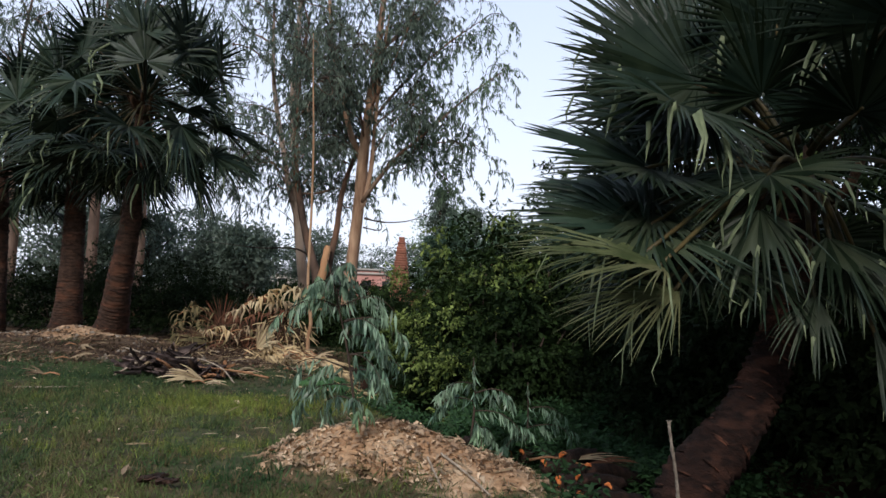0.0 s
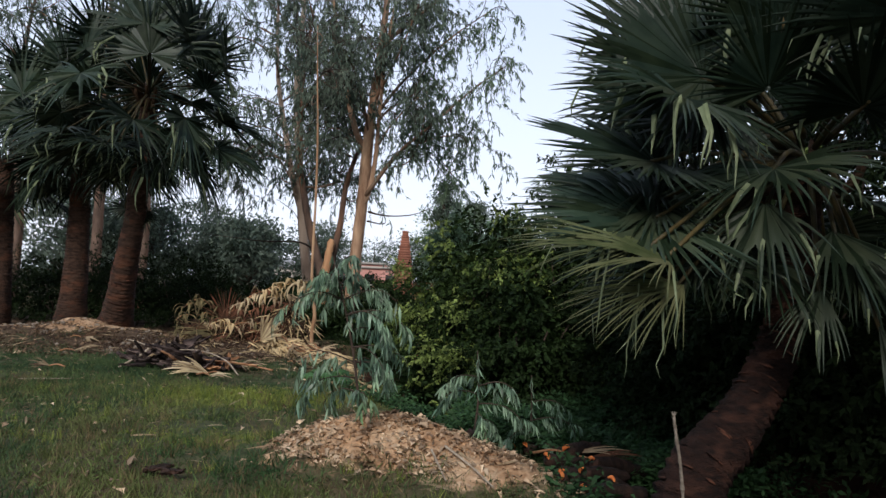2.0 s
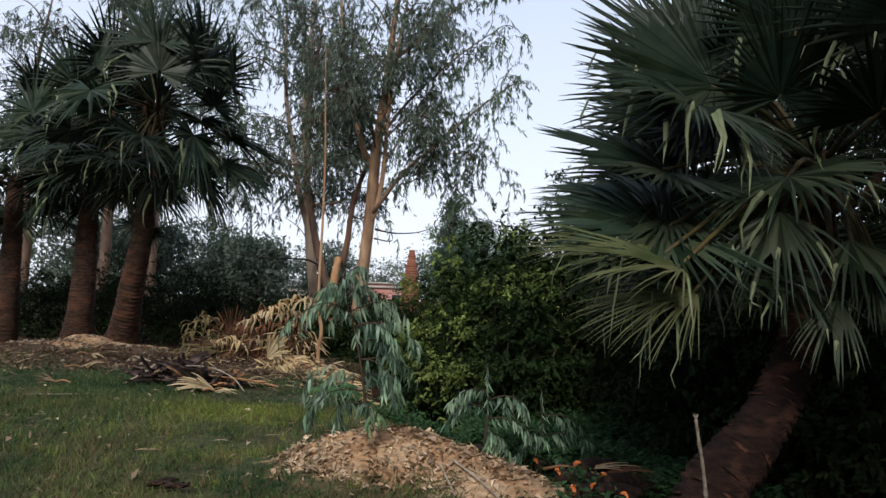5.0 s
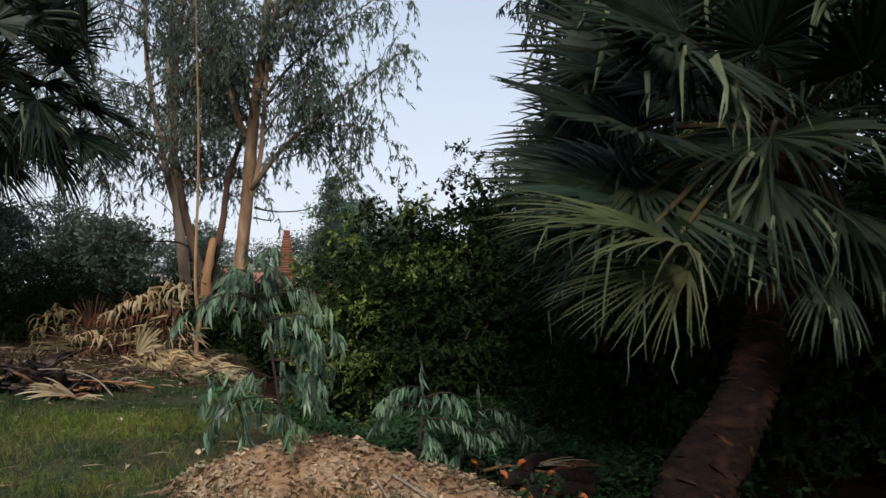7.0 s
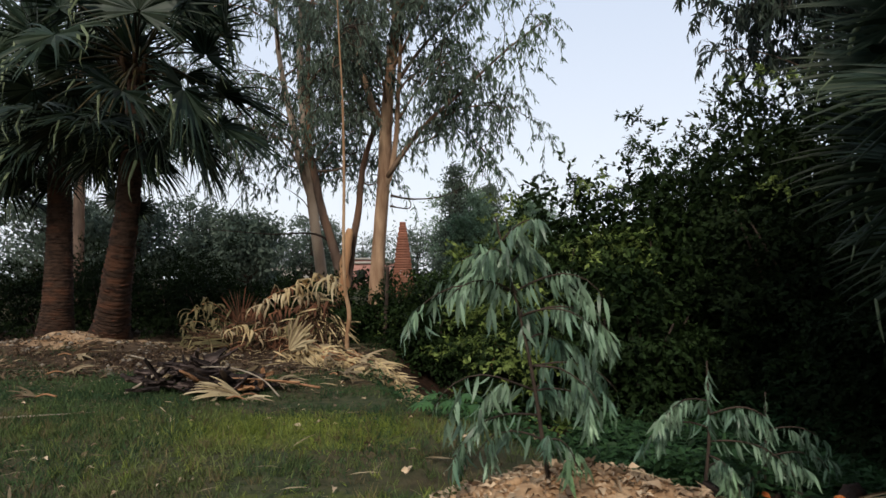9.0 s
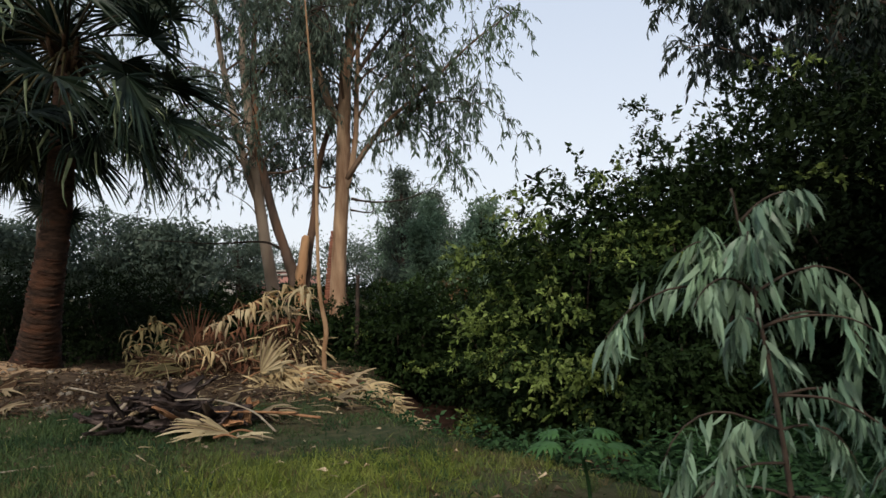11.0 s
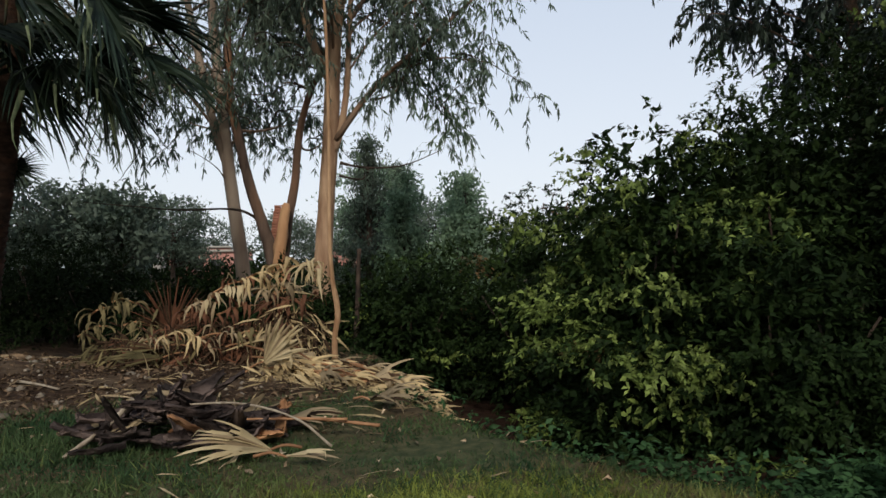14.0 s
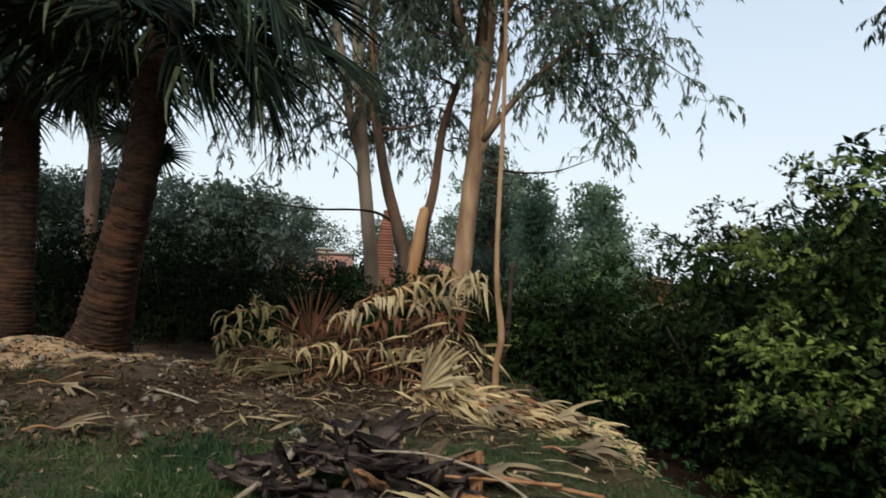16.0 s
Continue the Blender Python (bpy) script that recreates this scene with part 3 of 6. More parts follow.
# ---- fan palms ----
def fan(hub, axis, facing, radius, rng, segments=46, spread=2.2, join=0.46, droop=0.5, broken=0.12, fold=0.0, width=1.0, crumple=0.0, taper=0.85):
    """A pleated palm fan: segments fold out from the hub, joined in the middle, free and tapered past the join; gravity bends the tips and some are broken over. Returns quads and which are broken tips."""
    hub, axis = np.asarray(hub, dtype=float), unit(axis)
    side = unit(np.cross(axis, facing))
    nrm = np.cross(side, axis)
    rs = np.array([0.03, 0.22, join, join * 0.6 + 0.4 * 0.66, 0.74, 0.89, 1.0])
    m, w = len(rs), 3
    delta = spread / segments
    g = np.array([0, 0, -1.0])
    left, mid, right = (np.zeros((segments, m, 3)) for _ in range(3))
    bent = np.full(segments, 99)
    w0 = math.tan(delta) * width
    for k in range(segments):
        th = (k + 0.5 - segments / 2) * 2 * delta
        R = radius * (1 - 0.28 * (abs(th) / spread) ** 2) * rng.uniform(0.86, 1.06)
        cup = 0.22 + fold * abs(math.sin(th))
        d0 = unit(axis * math.cos(th) + side * math.sin(th) + nrm * (cup * (1 - abs(th) / 3) + crumple * rng.standard_normal()))
        if crumple:
            d0 = unit(d0 + side * crumple * rng.standard_normal() * 0.6)
        breaks = rng.random() < broken
        rb = rng.integers(2, 6)
        if breaks:
            bent[k] = rb
        pos, d, last = hub.copy(), d0, 0.0
        dr = droop * rng.uniform(0.6, 1.3)
        for i, s in enumerate(rs):
            if breaks and i > rb:
                d = unit(d * 0.45 + g * 0.9 + 0.28 * rng.standard_normal(3))
            else:
                d = unit(d0 + g * dr * (0.30 * s ** 1.5 + 1.3 * max(0.0, s - 0.6)))
            pos = pos + d * (s - last) * R
            last = s
            half = R * (s * w0 if s <= join else join * w0 * 1.05 * (1 - (s - join) / (1 - join)) ** (0.8 if breaks else taper) * (1.45 if breaks else 1.0)) + 0.0006
            u = unit(np.cross(d, nrm) + 1e-6)
            left[k, i], mid[k, i], right[k, i] = pos - u * half, pos + np.cross(u, d) * half * 1.2, pos + u * half
    # neighbours share their edge as far as the join
    edge = np.concatenate([left[:1, :w], (left[1:, :w] + right[:-1, :w]) / 2, right[-1:, :w]])
    verts = np.concatenate([edge.reshape(-1, 3), mid.reshape(-1, 3), left[:, w:].reshape(-1, 3), right[:, w:].reshape(-1, 3)])
    oM, oL = (segments + 1) * w, (segments + 1) * w + segments * m
    oR = oL + segments * (m - w)
    L = lambda k, i: k * w + i if i < w else oL + k * (m - w) + i - w
    Rr = lambda k, i: (k + 1) * w + i if i < w else oR + k * (m - w) + i - w
    M = lambda k, i: oM + k * m + i
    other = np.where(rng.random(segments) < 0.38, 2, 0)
    faces, tip = [], []
    for k in range(segments):
        for i in range(m - 1):
            faces += [(L(k, i), M(k, i), M(k, i + 1), L(k, i + 1)), (M(k, i), Rr(k, i), Rr(k, i + 1), M(k, i + 1))]
            tip += [1 if i >= bent[k] else other[k]] * 2
    return verts, np.array(faces), np.array(tip)


def stalk(a, b, r0, r1, sag=0.08, n=8):
    a, b = np.asarray(a, dtype=float), np.asarray(b, dtype=float)
    mid = (a + b) / 2 + np.array([0, 0, sag])
    return tube(smooth_line([a, mid, b], n), np.linspace(r0, r1, n), 6, 0.04)


def palm_trunk(points, radii, seed, rings=60, relief=1.0):
    """A trunk whose close rings of leaf scars step in and out."""
    line = smooth_line(points, rings * 3)
    rr = np.interp(np.linspace(0, 1, rings * 3), np.linspace(0, 1, len(radii)), radii)
    saw = 1 + relief * np.tile([0.0, 0.035, -0.025], rings) * np.repeat(np.random.default_rng(seed).uniform(0.5, 1.5, rings), 3)
    return tube(line, rr * saw, 22, 0.016 * relief ** 1.5, seed)


def palm(name, base, trunk_points, radii, heart, fans, label, seed, hang=10, scar_count=60, detail=40, dead=0):
    """A fan palm: fans lists (hub, facing, radius, droop)."""
    q = np.random.default_rng(seed)
    root = empty(name, base, label, "palm tree", "fan palms")
    # the near trunk takes the bark darkened for shade
    trunk = part("trunk", palm_trunk(trunk_points, radii, seed, *((44, 2.0) if base[1] < 8 else (60, 1.2))), M_PALM_BARK_SHADED if base[1] < 8 else M_PALM_BARK_OLD, root, "", base, True)
    line = smooth_line(trunk_points, 200)
    rr = np.interp(np.linspace(0, 1, 200), np.linspace(0, 1, len(radii)), radii)
    for k in range(scar_count):
        i = int(q.uniform(6, 196))
        d = unit(line[min(i + 1, 199)] - line[i - 1])
        out = unit(np.cross(d, q.standard_normal(3)))
        s = np.cross(d, out)
        wide, tall = (q.uniform(0.03, 0.11), q.uniform(0.004, 0.013)) if base[1] > 8 else (q.uniform(0.02, 0.07), q.uniform(0.004, 0.014))
        c = line[i]
        v = []
        for a in (-1, -0.4, 0.4, 1):
            o = unit(out + s * a * wide / rr[i])
            for h in (-1, 1):
                v += [c + o * (rr[i] * 1.0 - 0.004) + d * h * tall * (1.2 - abs(a)), c + o * (rr[i] * 1.045 + 0.006) + d * (h * tall * 0.6 * (1.2 - abs(a)) - 0.01)]
        f = []
        for a in range(3):
            b = 4 * a
            f += [(b + 1, b + 5, b + 7, b + 3), (b, b + 4, b + 5, b + 1), (b + 3, b + 7, b + 6, b + 2)]
        part("leaf_scar", (np.array(v), np.array(f)), M_SCAR, trunk)
    heart = np.asarray(heart, dtype=float)
    for hub, facing, radius, droop, *ahead in fans:
        hub = np.asarray(hub, dtype=float)
        ax = unit(hub - heart)
        ax = unit(ahead[0]) if ahead else unit(ax + np.array([0, 0, -0.28 * droop]))
        wide = ahead[1] if len(ahead) > 1 else 2.2
        # low fans nearest the walk get the colour with sunlight painted in
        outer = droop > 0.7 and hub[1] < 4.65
        v, f, tip = fan(hub, ax, facing, radius, q, segments=int(detail * min(1.0, wide / 2.2)), spread=wide, crumple=(0.02 if base[1] < 8 else 0.06) + 0.03 * min(1.0, droop), join=0.24 if outer else (0.56 if base[1] < 8 else 0.47) - 0.12 * min(1.0, droop), droop=(0.7 if base[1] < 8 else 1.1) * droop, broken=0.05 + 0.14 * min(1.0, max(0.0, droop - 0.35)))
        frond = part("frond", (v, f, tip), [M_FAN_LIT if outer else M_FAN, M_FAN_TIP, M_FAN_LIT if outer else M_FAN_DARK], root, "", hub)
        part("stalk", stalk(heart + 0.12 * unit(hub - heart), hub + 0.05 * ax, 0.026, 0.012), M_PETIOLE, frond)
    for k in range(hang):
        a = q.uniform(0, 6.283)
        o = np.array([math.cos(a), math.sin(a), 0])
        start = heart + o * 0.15 - (0, 0, q.uniform(0.1, 0.5))
        part("leaf_base", tube(smooth_line([start, start + o * 0.13 + (0, 0, 0.05), start + o * 0.22 + (0, 0, q.uniform(0.1, 0.3))], 5), [0.05, 0.045, 0.04, 0.035, 0.03], 6, 0.1, k), M_FIBRE, root)
    for k in range(dead):
        a = q.uniform(0, 6.283)
        o = np.array([math.cos(a), math.sin(a), 0])
        hub = heart + o * q.uniform(0.35, 0.6) - (0, 0, q.uniform(0.8, 1.3))
        v, f, tip = fan(hub, unit(o * 0.3 - (0, 0, 1)), o, radius * 0.8, q, segments=30, droop=1.2, broken=0.3, width=0.7, crumple=0.12)
        frond = part("hanging_frond", (v, f, tip), [M_FIBRE, M_FIBRE, M_FIBRE], root, "withered brown hanging frond", hub)
        part("stalk", stalk(heart, hub, 0.03, 0.012, 0.1), M_PETIOLE, frond)
    return root


def crown(heart, q, count, reach, radius, low=-0.75, high=1.05):
    """Fans set in a spiral round the heart: the upper ones stand up like discs that face outward, the outer ones hang."""
    fans = []
    up = np.array([0, 0, 1.0])
    for k in range(count):
        t = (k + 0.5) / count
        az = k * 2.39996 + q.uniform(-0.3, 0.3)
        el = high + (low - high) * t ** 0.85 + q.uniform(-0.15, 0.15)
        d = np.array([math.cos(az) * math.cos(el), math.sin(az) * math.cos(el), math.sin(el)])
        L = reach * q.uniform(0.75, 1.15)
        hub = np.asarray(heart) + d * L - up * 0.10 * L * math.cos(el)
        flat = unit(d * (1, 1, 0))
        if el > 0.05:
            n = unit(flat * 0.85 + up * 0.40 + q.standard_normal(3) * 0.28)
            ax = d * 0.6 + up * 0.75
        else:
            n = unit(flat * 0.65 + up * 0.65 + q.standard_normal(3) * 0.25)
            ax = d * 0.8 - up * 0.35
        ax = unit(ax - n * (ax @ n))
        fans.append((hub, n, radius * q.uniform(0.82, 1.1), 0.15 + 0.85 * t + q.uniform(-0.1, 0.2), ax))
    return fans


q = np.random.default_rng(41)
b = on_ground(-7.35, 15.65, -0.05)
H = (-6.43, 14.65, 5.35)
palm("fan_palm", b, [b, (-7.23, 15.5, 0.7), (-6.99, 15.2, 1.6), (-6.69, 14.88, 2.7), (-6.50, 14.7, 4.0), (-6.43, 14.65, 5.2)], [0.40, 0.31, 0.25, 0.205, 0.18, 0.15], H,
     crown(H, q, 32, 1.68, 1.34, low=-1.15) + [((-6.83, 14.80, 2.90), (0.1, -0.9, 0.3), 0.46, 0.3, (-0.8, 0, -0.3), 2.6), ((-6.55, 15.0, 2.75), (0, -0.8, 0.5), 0.42, 0.3, (0.7, 0, -0.5)),
     ((-6.27, 13.95, 4.22), (0.1, -0.85, 0.4), 1.0, 0.9, (0.1, -0.45, -0.8), 1.7), ((-5.60, 14.20, 4.44), (0.3, -0.8, 0.4), 1.05, 1.0, (0.75, -0.3, -0.55), 1.6), ((-6.81, 14.30, 4.20), (-0.2, -0.8, 0.4), 1.0, 1.0, (-0.7, -0.3, -0.6), 1.6), ((-7.52, 15.20, 3.74), (-0.2, -0.8, 0.4), 0.9, 1.1, (-0.5, 0.1, -0.8), 1.4), ((-5.73, 13.90, 3.84), (0.3, -0.8, 0.4), 0.9, 1.0, (0.45, -0.3, -0.8), 1.4)], "tall fan palm with a leaning ringed red-brown trunk", 5, 14, 90, 40, 0)
b = on_ground(-9.18, 17.1, -0.05)
H = (-9.1, 17.0, 5.2)
palm("fan_palm", b, [b, (-9.10, 17.05, 0.9), (-9.08, 17.05, 2.0), (-9.08, 17.05, 3.2), (-9.1, 17.0, 5.0)], [0.40, 0.30, 0.255, 0.23, 0.18], H,
     crown(H, q, 30, 1.6, 1.3, low=-1.1), "fan palm with an upright ringed trunk on an earth heap", 6, 12, 80, 38, 0)
b = on_ground(-11.3, 17.6, -0.05)
H = (-11.35, 17.6, 4.5)
palm("fan_palm", b, [b, (-11.28, 17.6, 1.2), (-11.3, 17.6, 3.0), (-11.35, 17.6, 4.3)], [0.32, 0.25, 0.22, 0.18], H,
     crown(H, q, 18, 1.45, 1.1, low=-1.0), "dark fan palm at the edge of the scrub", 7, 8, 30, 34, 0)

# the big leaning palm beside the walk
HEART = (2.65, 5.5, 2.60)
LEFT_FANS = [
    ((1.79, 5.2, 3.05), (0.1, -0.85, 0.5), 1.15, 0.1, (-1, -0.1, 0.15)),
    ((1.45, 5.1, 2.43), (0.0, -0.5, 0.87), 0.98, 0.15, (-1, -0.1, 0.05)),
    ((1.38, 4.9, 2.0), (-0.1, -0.6, 0.8), 0.98, 0.45, (-0.95, -0.25, -0.22)),
    ((1.5, 5.2, 2.15), (-0.2, -0.4, 0.9), 1.02, 0.35, (-1, 0.1, -0.08)),
    ((1.36, 4.42, 1.74), (-0.10, -0.42, 0.90), 1.06, 0.72, (-0.97, -0.22, 0.05), 1.15),
    ((1.50, 4.62, 1.62), (-0.2, -0.55, 0.8), 0.80, 0.9, (-0.88, -0.28, -0.35), 0.9),
    ((2.15, 4.9, 2.38), (-0.2, -0.7, 0.65), 0.82, 0.85, (-0.55, -0.55, -0.55)),
    ((2.44, 4.75, 1.98), (0.1, -0.8, 0.5), 0.85, 1.1, (0.05, -0.65, -0.7), 0.9),
]
HANGING_FANS = [
    ((2.62, 4.85, 1.84), (0.2, -0.75, 0.55), 0.70, 1.2, (0.25, -0.5, -0.8), 1.0),
    ((2.35, 4.7, 1.62), (0.0, -0.95, 0.3), 0.58, 1.3, (-0.35, -0.25, -0.85), 0.7),
    ((2.72, 4.75, 1.42), (0.1, -0.95, 0.3), 0.75, 1.3, (0.25, -0.1, -1.0), 0.4),
    ((2.05, 4.8, 2.15), (-0.1, -0.9, 0.45), 0.8, 1.2, (-0.25, -0.35, -0.9), 1.0),
    ((2.36, 5.3, 3.5), (0.0, -0.95, 0.2), 1.0, 0.1, (-0.1, -0.15, 1)),
    ((3.3, 5.0, 3.15), (0.2, -0.8, 0.6), 1.1, 0.25, (0.2, -0.5, 0.7)),
]
UPPER_FANS = [
    ((1.53, 4.8, 2.79), (0.0, -0.6, 0.8), 0.84, 0.95, (-0.4, -0.75, -0.35)),
    ((2.1, 4.9, 2.89), (0.0, -0.9, 0.42), 0.82, 0.3, (0.1, -0.35, 0.8)),
    ((2.62, 4.75, 2.75), (0.1, -0.8, 0.55), 0.92, 0.45, (0.2, -0.7, 0.4)),
    ((2.62, 4.95, 2.2), (0.0, -0.65, 0.75), 0.8, 0.9, (0.0, -0.85, -0.35), 1.1),
    ((2.18, 5.1, 1.8), (-0.1, -0.65, 0.75), 0.8, 1.0, (-0.35, -0.75, -0.5), 1.1),
    ((1.75, 5.15, 1.75), (-0.2, -0.55, 0.8), 0.85, 0.8, (-0.7, -0.55, -0.4)),
    ((1.95, 5.6, 2.8), (-0.2, -0.55, 0.8), 1.05, 0.3, (-1, 0.1, 0.1)),
]
BACK_FANS = [
    ((1.6, 5.6, 2.3), (-0.3, -0.4, 0.87), 1.02, 0.45, (-1, 0.1, -0.1)),
    ((1.95, 6.45, 3.0), (-0.5, -0.6, 0.6), 1.05, 0.4, (-0.85, 0.45, 0.15)),
    ((1.85, 6.3, 2.6), (-0.5, -0.55, 0.7), 1.05, 0.5, (-0.9, 0.4, -0.05)),
    ((1.9, 6.5, 2.2), (-0.45, -0.55, 0.7), 1.0, 0.7, (-0.85, 0.5, -0.1)),
    ((1.75, 6.15, 1.95), (-0.4, -0.6, 0.7), 1.0, 0.8, (-0.95, 0.25, -0.2), 1.6),
    ((1.9, 6.3, 1.65), (-0.4, -0.6, 0.7), 0.95, 1.0, (-0.85, 0.35, -0.35), 1.3),
    ((2.05, 6.6, 2.8), (-0.5, -0.6, 0.6), 1.0, 0.4, (-0.7, 0.7, 0.3)),
]
CROWN_FANS = [
    ((1.8, 6.0, 3.2), (-0.4, -0.7, 0.5), 1.0, 0.3, (-0.9, 0.3, 0.4)),
    ((3.2, 5.0, 2.4), (0.3, -0.6, 0.75), 0.9, 0.9, (0.6, -0.7, -0.2), 1.2),
    ((2.8, 4.65, 3.3), (0.1, -0.75, 0.65), 1.05, 0.3, (0.1, -0.5, 0.8)),
    ((1.95, 6.3, 3.55), (-0.4, -0.7, 0.5), 1.05, 0.3, (-0.75, 0.3, 0.55)),
    ((2.25, 6.6, 3.8), (-0.3, -0.75, 0.5), 1.05, 0.3, (-0.6, 0.4, 0.7)),
    ((1.30, 4.55, 1.82), (-0.10, -0.40, 0.90), 0.98, 0.75, (-0.97, -0.12, -0.12), 0.8),
    ((1.38, 4.60, 1.60), (-0.25, -0.50, 0.80), 0.78, 0.8, (-0.90, -0.10, -0.40), 0.7),
]
qf = np.random.default_rng(43)
NEAR_FANS = [(h, unit(np.array(n) + (0.05 if k < 6 else 0.22) * qf.standard_normal(3)), r * qf.uniform(0.92, 1.0), d, *a) for k, (h, n, r, d, *a) in enumerate(LEFT_FANS + HANGING_FANS + UPPER_FANS + BACK_FANS + CROWN_FANS)]
b = on_ground(1.60, 4.92, -0.15)
near_palm = palm("leaning_fan_palm", b, [b, (1.72, 5.02, 0.36), (2.08, 5.20, 0.72), (2.38, 5.35, 1.18), (2.56, 5.44, 1.75), (2.64, 5.5, 2.45)],
                 [0.255, 0.200, 0.158, 0.138, 0.125, 0.11], HEART, NEAR_FANS + [f for f in crown(HEART, q, 30, 1.05, 0.95, low=-0.9) if f[0][1] > 5.7 and (f[0][0] < 2.5 or f[0][2] < 2.4)], "big low fan palm with a leaning scaly red-brown trunk", 9, 9, 170, 58, 0)

# ---- eucalyptus trees: bare stems, rising limbs and hanging sprays of narrow leaves ----
def grow(start, d, length, q, droop, n=7, wander=0.18):
    p, out = np.asarray(start, dtype=float), [np.asarray(start, dtype=float)]
    d = unit(d)
    for i in range(n - 1):
        d = unit(d + q.standard_normal(3) * wander + np.array([0, 0, -droop * (i + 1) / n]))
        p = p + d * length / (n - 1)
        out.append(p)
    return np.array(out)


def spray_leaves(lines, q, per, length, width, hang=1.0, first=0.15, loose=0.45):
    """Leaves along twigs, hanging."""
    pos, al = [], []
    for ln in lines:
        k = max(3, int(per * q.uniform(0.6, 1.4)))
        u = q.uniform(first, 1.0, k) * (len(ln) - 1)
        i = np.minimum(u.astype(int), len(ln) - 2)
        t = (u - i)[:, None]
        pos.append(ln[i] * (1 - t) + ln[i + 1] * t)
        al.append(unit(ln[i + 1] - ln[i]) * 0.35 + q.standard_normal((k, 3)) * loose + np.array([0, 0, -hang]))
    pos, al = np.concatenate(pos), np.concatenate(al)
    m = len(pos)
    L = q.uniform(length * 0.65, length * 1.25, m)
    return pos, al, q.standard_normal((m, 3)), np.stack([L * width, L, L * 0.6], 1)


def eucalyptus(name, base, stems, limbs, label, seed, boughs=6, twigs=8, per=22, leaf=0.16, spread=1.3, dead_twigs=(), material=None, droop=0.95):
    """stems: (points, radii, material, part name); limbs: (points, radius)."""
    q = np.random.default_rng(seed)
    root = empty(name, base, label, "tree", "eucalyptus trees")
    for pts, radii, m, what in stems:
        ln = smooth_line(pts, 40)
        rr = np.interp(np.linspace(0, 1, 40), np.linspace(0, 1, len(radii)), radii)
        part(what, tube(ln, rr, 14, 0.035, seed), m, root, "", pts[0], True)
    wood, tw = [], []
    for pts, r0 in limbs:
        ln = smooth_line(pts, 14)
        part("limb", tube(ln + np.outer(np.sin(np.linspace(0, 3.14, 14)), q.standard_normal(3) * 0.12), np.linspace(r0 * 0.75, min(r0, 0.010), 14), 8, 0.08, seed), M_LIMB, root, "", pts[0], True)
        total = np.linalg.norm(np.diff(ln, axis=0), axis=1).sum()
        for k in range(max(3, int(boughs * total / 2))):
            i = int(q.uniform(3, 13.4))
            d = unit(ln[min(i + 1, 13)] - ln[i - 1])
            bough = grow(ln[i], d * 0.6 + rand_dirs(1, q)[0] * 0.9 + (0, 0, 0.25), spread * q.uniform(0.45, 1.0), q, 0.25)
            wood.append(tube(bough, np.linspace(0.013, 0.004, 7), 4))
            for _ in range(twigs):
                j = int(q.uniform(1, 6.9))
                tw.append(grow(bough[j], rand_dirs(1, q)[0] + (0, 0, -0.1), q.uniform(0.4, 1.0), q, droop, 5))
        tw.append(grow(ln[-1], ln[-1] - ln[-2], 0.8, q, droop, 5))
    for pts, r0 in dead_twigs:
        part("dead_branch", tube(smooth_line(pts, 14), np.linspace(r0, 0.006, 14), 6, 0.12, seed), M_TWIG, root, "bare dark branch", pts[0])
    wood += [tube(t[::2], np.linspace(0.0035, 0.0015, 3), 3) for t in tw if len(t)]
    part("branchwork", merge(wood), M_TWIG, root, "", base, kind="stuff")
    part("foliage", scatter(*SLIVER, *spray_leaves(tw, q, per, leaf, 0.20 if leaf < 0.2 else 0.24)), material or M_EUC_LEAF, root, "", base, kind="stuff")
    return root


def auto_limbs(stem, q, count, lo, hi, reach, lift=0.9, toward=None):
    """Limbs rising off a stem between two fractions of its length."""
    ln, out = smooth_line(stem, 40), []
    for k in range(count):
        i = int((lo + (hi - lo) * (k + q.random()) / count) * 39)
        az = q.uniform(0, 6.283)
        o = np.array([math.cos(az), math.sin(az), 0])
        if toward is not None:
            o = unit(o + np.asarray(toward))
        L = reach * q.uniform(0.6, 1.15) * (1.15 - 0.5 * i / 39)
        p0 = ln[i]
        out.append(([p0, p0 + o * L * 0.35 + (0, 0, L * lift * 0.45), p0 + o * L * 0.75 + (0, 0, L * lift * 0.75), p0 + o * L + (0, 0, L * lift * 0.85)], 0.03 + 0.02 * q.random()))
    return out


q = np.random.default_rng(51)
# the main tree, bright orange-brown stem
B = on_ground(-2.62, 18.3, -0.05)
stemB = [B, (-2.54, 18.3, 1.7), (-2.46, 18.3, 2.8), (-2.38, 18.3, 3.8), (-2.34, 18.3, 4.7), (-2.27, 18.3, 5.7), (-2.13, 18.3, 6.9), (-2.03, 18.3, 8.2), (-1.85, 18.4, 10.5), (-1.75, 18.5, 13.2)]
stemB2 = [(-2.34, 18.25, 3.55), (-2.19, 18.2, 4.0), (-2.07, 18.15, 4.85), (-2.02, 18.1, 5.9), (-1.88, 18.0, 7.6), (-1.5, 17.9, 10.0)]
stemB3 = [(-2.33, 18.3, 4.8), (-2.66, 18.3, 5.5), (-3.02, 18.35, 6.85), (-3.26, 18.4, 7.9), (-3.5, 18.5, 10.0)]
